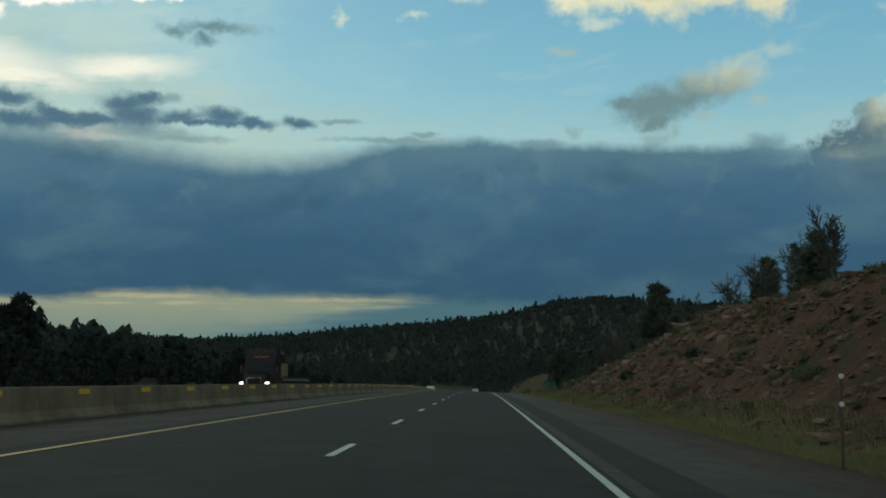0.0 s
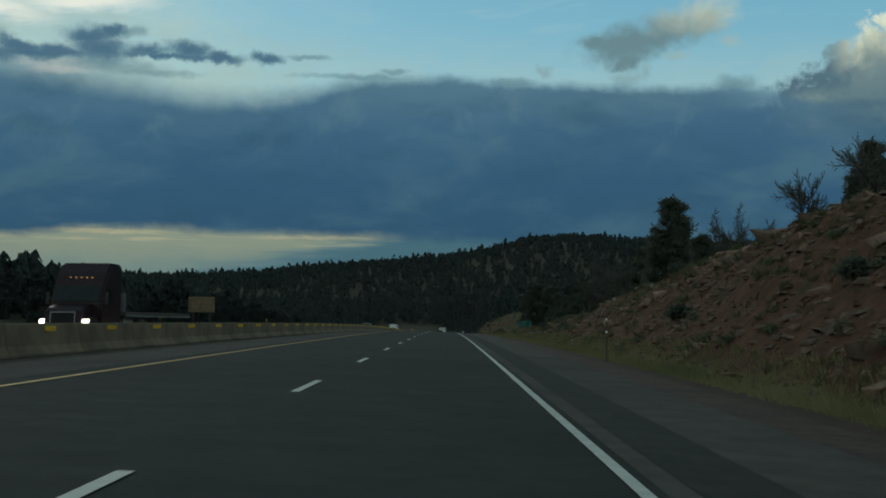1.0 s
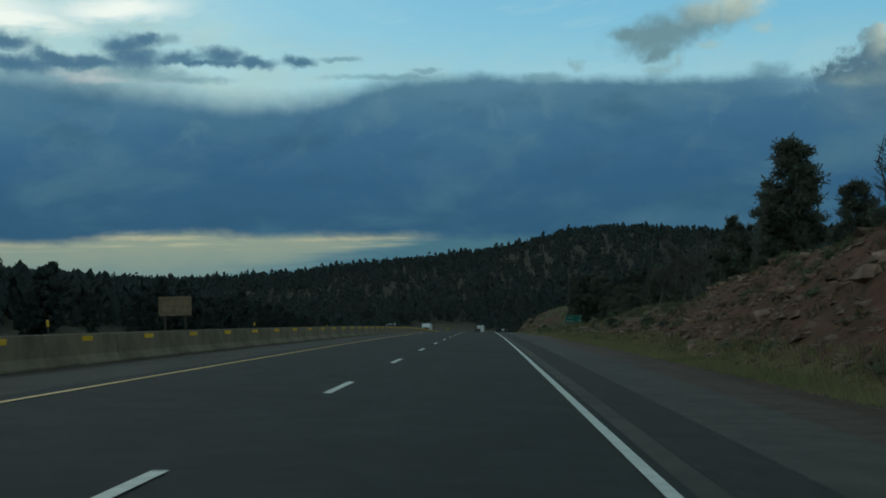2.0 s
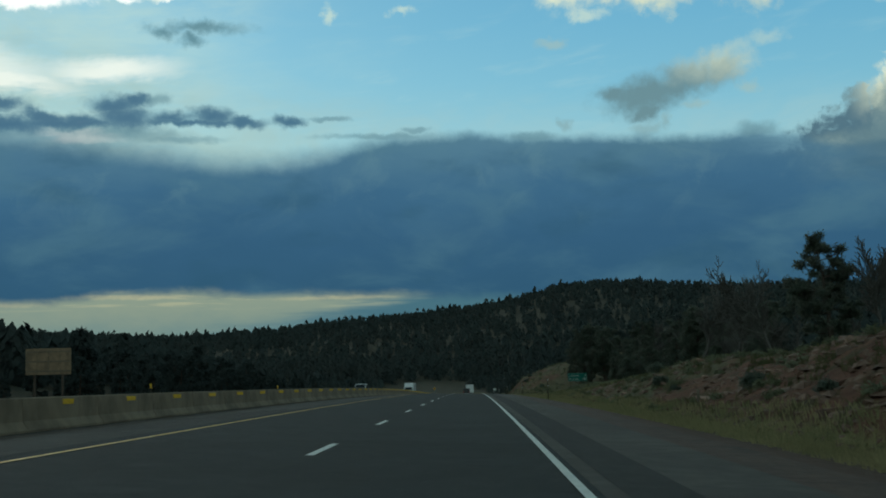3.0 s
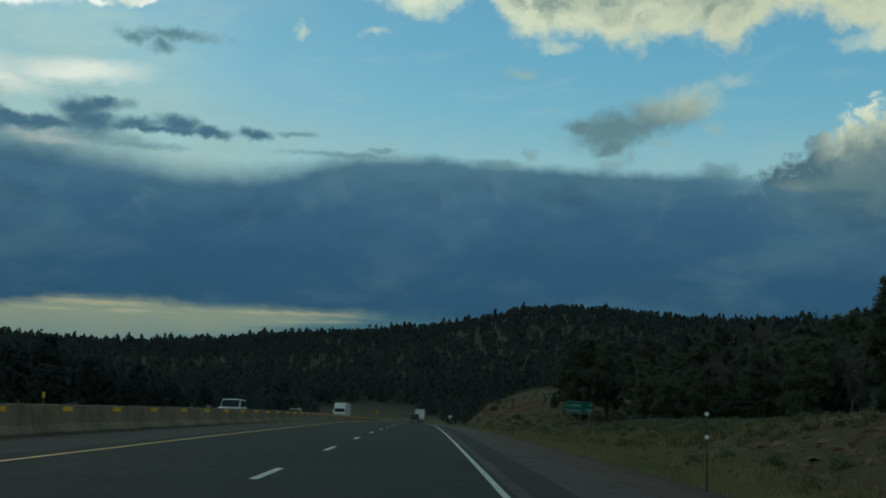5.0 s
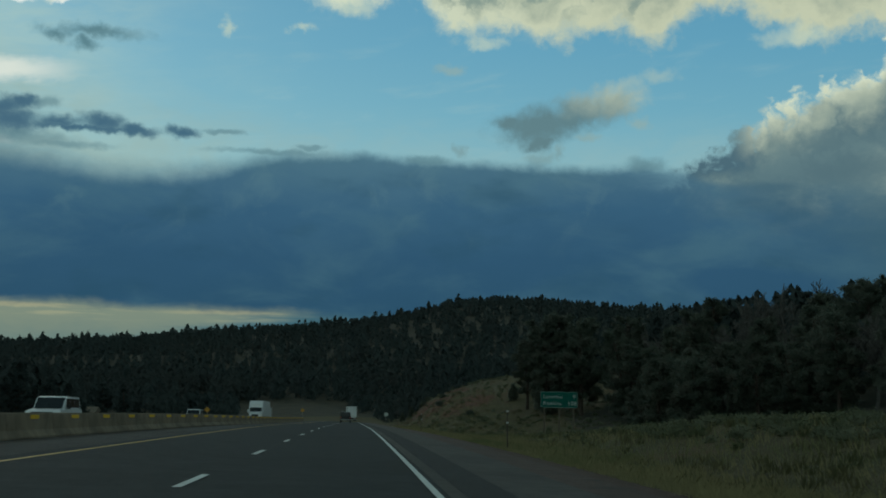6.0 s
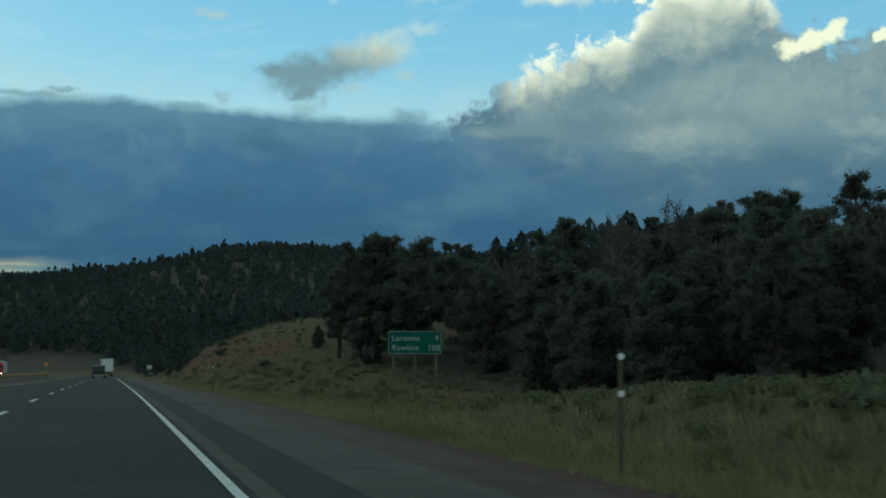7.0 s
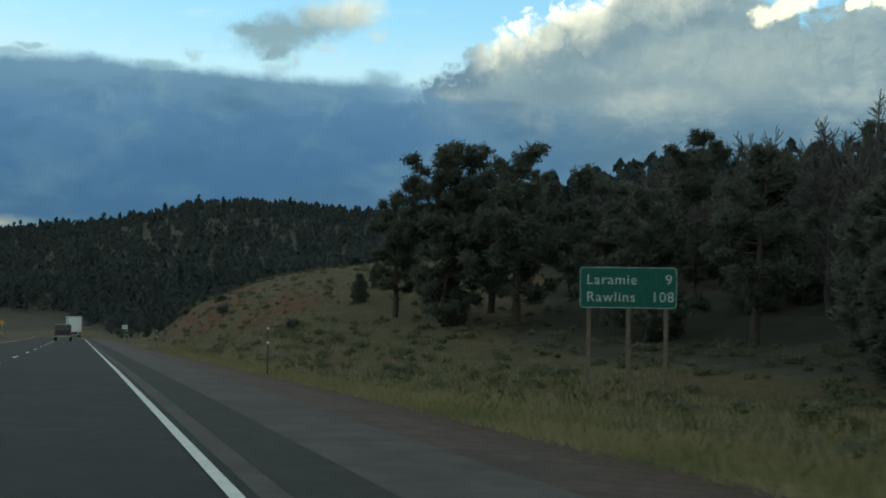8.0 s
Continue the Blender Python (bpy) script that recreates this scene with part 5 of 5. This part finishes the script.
    while n < 120:
        s, u = rnd.uniform(255, 500), 34 + 50 * rnd.random()
        if (s > 388 and u < 46) or (s < 300 and u < 38) or (s > 335 and u < 42):
            continue
        if rnd.random() < 0.2:
            plant(BARES, B_H, rnd.randrange(2, 5), s, u, rnd.uniform(6, 9))
        else:
            plant(PINES if u < 60 and s < 400 else FAR_PINES, P_H, rnd.randrange(5), s, u, rnd.uniform(4.5, 8.5))
        n += 1
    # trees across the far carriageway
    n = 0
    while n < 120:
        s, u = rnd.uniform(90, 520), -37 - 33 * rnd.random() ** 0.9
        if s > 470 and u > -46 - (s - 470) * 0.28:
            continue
        # heights grow away from the road, fitted to the camera's view of the treeline
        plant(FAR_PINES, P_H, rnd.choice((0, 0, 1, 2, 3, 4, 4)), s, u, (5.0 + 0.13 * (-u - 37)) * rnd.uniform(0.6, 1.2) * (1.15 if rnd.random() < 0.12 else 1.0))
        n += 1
    for s, u in ((402, 30), (396, 27), (470, 24), (478, 19), (505, 17), (512, 15), (525, 18)):
        plant(PINES, P_H, 3, s, u, rnd.uniform(2.0, 3.2))


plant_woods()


def far_woods():
    """Simple round-topped pines that cover the hills, each a clump of leaf sprays, joined in one mesh."""
    rng = np.random.default_rng(3)
    V = []
    th = axis(470)[3]
    ox, oy = axis(470)[0], axis(470)[1]
    spots = []
    while len(spots) < 13500:
        r = 150 + 1300 * rng.random() ** 0.62
        a = rng.uniform(-46, 36)
        x, y = 8 - r * math.sin(radians(a)), 150 + r * math.cos(radians(a))
        s = 470 + (-(x - ox) * math.sin(th) + (y - oy) * math.cos(th))
        u = (x - ox) * math.cos(th) + (y - oy) * math.sin(th)
        uc = -(max(s - 470, 0) ** 2) / 1800
        if s < 645 and uc - 26 < u < uc + 12:
            continue
        if s < 520 and (-72 < u < 64):
            continue
        spots.append((s, u, rng.uniform(5.5, 10.5) * (0.7 if r < 500 else 1.0) * (1.35 if rng.random() < 0.10 else 1.0)))
    for _ in range(1100):
        spots.append((rng.uniform(70, 540), rng.uniform(-150, -68), rng.uniform(6.5, 11.5)))
    for _ in range(420):
        spots.append((rng.uniform(260, 540), rng.uniform(62, 120), rng.uniform(6.0, 10.0)))
    while len(spots) < 15700:
        s, u = rng.uniform(540, 760), rng.uniform(-110, 90)
        uc = -(max(s - 470, 0) ** 2) / 1800
        if s < 650 and uc - 26 < u < uc + 14:
            continue
        spots.append((s, u, rng.uniform(5.0, 9.0)))
    for s, u, h in spots:
        x, y = place(s, u)
        r = math.hypot(x - 8, y - 150)
        z = ground_z(s, u) - 0.3
        w = h * rng.uniform(0.24, 0.40)
        k = 64 if r < 600 else (40 if r < 950 else 20)
        f = 0.06 + 0.94 * rng.random(k) ** 0.85
        cone = rng.uniform(0.1, 0.9)
        env = (cone * np.clip(1.04 - f, 0, 1) ** 0.8 + (1 - cone) * np.where(f > 0.35, np.sqrt(np.clip(1 - ((f - 0.35) / 0.66) ** 2, 0.02, 1)), 0.6 + 0.4 * f / 0.35)) * w
        q = rng.uniform(0, 6.283, k)
        rad = env * rng.random(k) ** 0.4 * rng.uniform(0.8, 1.15, k)
        c = np.stack([x + rad * np.cos(q), y + rad * np.sin(q), z + h * f * 0.95], axis=1)
        size = h * (0.10 if k == 64 else 0.125 if k == 40 else 0.18)
        e = np.stack([-np.sin(q), np.cos(q), np.zeros(k)], axis=1) + rng.normal(size=(k, 3)) * 0.12
        out = np.stack([np.cos(q), np.sin(q), 0.45 + 0.35 * f], axis=1)
        d = np.cross(out, e)
        d /= np.linalg.norm(d, axis=1)[:, None]
        e /= np.linalg.norm(e, axis=1)[:, None]
        L, W = size * rng.uniform(0.7, 1.3, (k, 1)), size * rng.uniform(0.4, 0.8, (k, 1))
        V.append(np.stack([c - d * L, c - d * L * 0.1 + e * W, c + d * L, c + d * L * 0.2 - e * W], axis=1))
    V = np.concatenate(V)
    me = bpy.data.meshes.new("far_pine_woods")
    me.from_pydata(V.reshape(-1, 3).tolist(), [], np.arange(len(V) * 4).reshape(-1, 4).tolist())
    me.materials.append(M_HAZENEEDLE)
    tagged(new("far_pine_woods", me), "dark pine woods covering the distant hills", "woods", kind="stuff")


far_woods()


# ---------------------------------------------------------------- low plants
def build_sage():
    rng = np.random.default_rng(9)
    tufts = []
    for _ in range(2300):
        if rng.random() < 0.35:
            s, u = rng.uniform(238, 305), 16 + 16 * rng.random()
        elif rng.random() < 0.40:
            s, u = rng.uniform(225, 385), 12.5 + 26 * rng.random() ** 0.9
        elif rng.random() < 0.22:
            s, u = rng.uniform(385, 520), rng.uniform(13, 36)
        else:
            s, u = rng.uniform(0, 250), 12 + 12 * rng.random()
            if rng.random() < 0.7 and u < 20:
                continue
        if 225 < s < 345 and u < 17 + 6 * noise.noise((s * 0.05, u * 0.1, 5.0)) and rng.random() < 0.85:
            continue
        p = spot(s, u)
        R = rng.uniform(0.14, 0.40) * (1.8 if rng.random() < 0.08 else 1.0)
        for _ in range(int(14 + R * 50)):
            a, q = rng.uniform(0, 6.28), math.sqrt(rng.random())
            tufts.append((p.x + R * q * math.cos(a), p.y + R * q * math.sin(a), p.z + R * (0.9 - 0.6 * q * q) * rng.uniform(0.3, 1.0), rng.uniform(0.3, 0.6)))
    me = tuft_mesh("sagebrush", tufts, M_SAGE, rng, 7, 0.30, 0.06)
    tagged(new("sagebrush", me), "grey-green sagebrush scattered over the dry meadow", "sagebrush", kind="stuff")


def build_grass():
    rng = np.random.default_rng(10)
    n = 105000
    s = np.where(rng.random(n) < 0.75, rng.uniform(-15, 420, n), rng.uniform(230, 345, n))
    u = 9.0 + 4.0 * rng.random(n) ** 1.1 + np.where(rng.random(n) < 0.42, rng.uniform(0, 14, n) * (s > 225), 0)
    V = np.empty((n, 4, 3))
    for i in range(n):
        p = spot(s[i], u[i], -0.02)
        h = rng.uniform(0.14, 0.38) * (0.5 if u[i] < 9.6 else 1.0)
        a = rng.uniform(0, 6.28)
        w = rng.uniform(0.008, 0.022)
        dx, dy = math.cos(a) * w, math.sin(a) * w
        lx, ly = rng.normal() * 0.3 * h, rng.normal() * 0.3 * h
        if 2 * dx - dy < 0:
            dx, dy = -dx, -dy
        V[i] = ((p.x - dx, p.y - dy, p.z), (p.x + dx, p.y + dy, p.z), (p.x + lx + dx * 0.3, p.y + ly + dy * 0.3, p.z + h), (p.x + lx - dx * 0.6, p.y + ly - dy * 0.6, p.z + h * 0.9))
    me = bpy.data.meshes.new("verge_grass")
    me.from_pydata(V.reshape(-1, 3).tolist(), [], np.arange(n * 4).reshape(n, 4).tolist())
    me.materials.append(M_GRASS)
    shade_as(me, np.tile((-0.2, -0.4, 0.9), (n * 4, 1)))
    tagged(new("verge_grass", me), "yellow-green rough grass along the road verge", "grass", kind="stuff")


def build_bunchgrass():
    """Dry bunches of grass over the cutting, the meadow and the knoll."""
    rng = np.random.default_rng(12)
    V = []
    for _ in range(3400):
        k = rng.random()
        if k < 0.55:
            s, u = rng.uniform(-10, 260), 12 + 12 * rng.random() ** 0.75
        elif k < 0.75:
            s, u = rng.uniform(392, 485), rng.uniform(13, 40)
        else:
            s, u = rng.uniform(235, 392), rng.uniform(12, 29)
        if noise.noise((s * 0.12, u * 0.22, 8.0)) < -0.12:
            continue
        p = np.array(spot(s, u, -0.03))
        R_ = rng.uniform(0.10, 0.34)
        m = 16
        c = p + np.concatenate([rng.normal(size=(m, 2)) * R_ * 0.6, np.zeros((m, 1))], axis=1)
        a = rng.uniform(-0.8, 0.8, m)
        w = rng.uniform(0.012, 0.035, m)
        d = np.stack([np.cos(a) * w, np.sin(a) * w, np.zeros(m)], axis=1)
        tip = c + np.concatenate([rng.normal(size=(m, 2)) * 0.12, rng.uniform(0.12, 0.38, (m, 1))], axis=1)
        V.append(np.stack([c - d, c + d, tip + d * 0.3, tip - d * 0.3], axis=1))
    V = np.concatenate(V)
    me = bpy.data.meshes.new("bunchgrass")
    me.from_pydata(V.reshape(-1, 3).tolist(), [], np.arange(len(V) * 4).reshape(-1, 4).tolist())
    me.materials.append(M_BUNCH)
    shade_as(me, np.tile((-0.2, -0.4, 0.9), (len(V) * 4, 1)))
    tagged(new("bunchgrass", me), "dry olive bunchgrass tufts on the slopes", "grass", kind="stuff")


def build_shrubs():
    """Low dark green shrubs on the cutting."""
    rng = np.random.default_rng(41)
    first = None
    for s, u, r in ((95, 14.4, 0.75), (146, 14.0, 0.45), (160, 15.0, 0.7), (178, 14.6, 0.4), (188, 15.4, 0.6), (203, 17.5, 0.8), (121, 19.5, 0.8), (74, 16.0, 0.7), (415, 17.0, 0.8), (433, 19.0, 0.7), (452, 16.5, 0.9), (388, 19.5, 0.7), (470, 18.0, 0.8)):
        m = Matrix.Translation(spot(s, u)) @ pose(0, 0, 0, 0, 0, rng.uniform(0, 360))
        if first is None:
            first = empty("shrub", Matrix(), "low dark green shrub on the stony slope", "shrub", "slope shrubs")
            bm, tufts = bmesh.new(), []
            for _ in range(16):
                a, t = rng.uniform(0, 6.283), rng.uniform(0.2, 1.2)
                e = Vector((math.cos(a) * math.sin(t), math.sin(a) * math.sin(t), 0.85 * math.cos(t))) * rng.uniform(0.7, 1.05)
                limb(bm, [Vector((0, 0, -0.08)), e * 0.5 + Vector((0, 0, 0.08)), e], [0.03, 0.02, 0.01], 4)
                for _ in range(16):
                    o = e * rng.uniform(0.55, 1.05) + Vector(rng.normal(size=3) * 0.13)
                    d = (o.normalized() + Vector((0, 0, 0.3))).normalized()
                    tufts.append((o.x, o.y, max(o.z, 0.05), rng.uniform(0.6, 1.1), d.x, d.y, d.z))
            part("stems", bm, M_BARK, first)
            part_ = new("foliage", tuft_mesh("foliage", tufts, M_NEEDLE, rng, 9, 0.20, 0.05))
            part_.parent = first
            first.matrix_world = m @ Matrix.Diagonal((r, r, r, 1))
        else:
            keep = first.scale.copy()
            first.scale = (r, r, r)
            copy_thing(first, m)
            first.scale = keep


build_sage()
build_shrubs()
build_grass()
build_bunchgrass()


# ---------------------------------------------------------------- stones of the cutting
def stone_mesh(seed):
    rng = np.random.default_rng(seed)
    bm = bmesh.new()
    bmesh.ops.create_cube(bm, size=1.0)
    for v in bm.verts:
        v.co += Vector(rng.normal(size=3) * 0.16)
    bmesh.ops.bevel(bm, geom=list(bm.edges), offset=0.10, segments=1, affect="EDGES")
    for v in bm.verts:
        v.co += Vector(rng.normal(size=3) * 0.03)
        v.co.z *= 0.55
    return mesh_of("stone", bm, M_STONE)


def build_stones():
    host = empty("rock_cutting", Matrix(), "broken red rock face of the road cutting with loose stones", "rock face", kind="structure")
    shapes = [stone_mesh(i) for i in range(8)]
    rnd = random.Random(17)
    def one(s, u, k, sink=0.3):
        p = spot(s, u)
        ob = new("stone", shapes[rnd.randrange(8)])
        ob.parent = host
        ob.matrix_basis = Matrix.Translation(p + Vector((0, 0, k * (0.3 - sink)))) @ pose(0, 0, 0, rnd.uniform(-16, 16), rnd.uniform(-24, 8), rnd.uniform(0, 360)) @ Matrix.Diagonal((k * rnd.uniform(0.7, 1.3), k * rnd.uniform(0.8, 1.5), k * rnd.uniform(0.55, 1.05), 1))
    for _ in range(16):
        one(rnd.uniform(60, 125), rnd.uniform(15.0, 20.0), rnd.uniform(0.8, 1.3), 0.5)
    for _ in range(280):
        s = 20 + 150 * rnd.random() ** 0.9 if rnd.random() < 0.93 else rnd.uniform(170, 215)
        one(s, rnd.uniform(11.8, 20.5), 0.18 + 0.7 * rnd.random() ** 3.0)
    # the rest, too small to tell apart
    rng = np.random.default_rng(18)
    V, F, b = [], [], 0
    for _ in range(9500):
        if rng.random() < 0.95:
            s, u = (rng.uniform(-10, 170) if rng.random() < 0.88 else rng.uniform(170, 235)), rng.uniform(11.3, 21)
        else:
            s, u = rng.uniform(395, 480), rng.uniform(13, 30)
        p = spot(s, u)
        k = 0.06 + 0.42 * rng.random() ** 2.6
        M = np.array(Euler((rng.uniform(-0.2, 0.2), rng.uniform(-0.3, 0.15), rng.uniform(0, 6.283))).to_matrix()) * (k * rng.uniform(0.5, 1.2, 3) * np.array((1.2, 1.2, 0.6)))
        q = np.array([(-1, -1, -.6), (1, -1, -.6), (1, 1, -.6), (-1, 1, -.6), (-.6, -.7, .6), (.7, -.6, .6), (.6, .7, .6), (-.7, .6, .6)]) * 0.6
        q = (q + rng.normal(size=q.shape) * 0.12) @ M.T + np.array(p)
        V.extend(q.tolist())
        F.extend([(b, b + 1, b + 5, b + 4), (b + 1, b + 2, b + 6, b + 5), (b + 2, b + 3, b + 7, b + 6), (b + 3, b, b + 4, b + 7), (b + 4, b + 5, b + 6, b + 7)])
        b += 8
    me = bpy.data.meshes.new("loose_stones")
    me.from_pydata(V, [], F)
    me.materials.append(M_STONE)
    ob = tagged(new("loose_stones", me), "small red stones strewn over the cutting", "stones", kind="stuff")


build_stones()
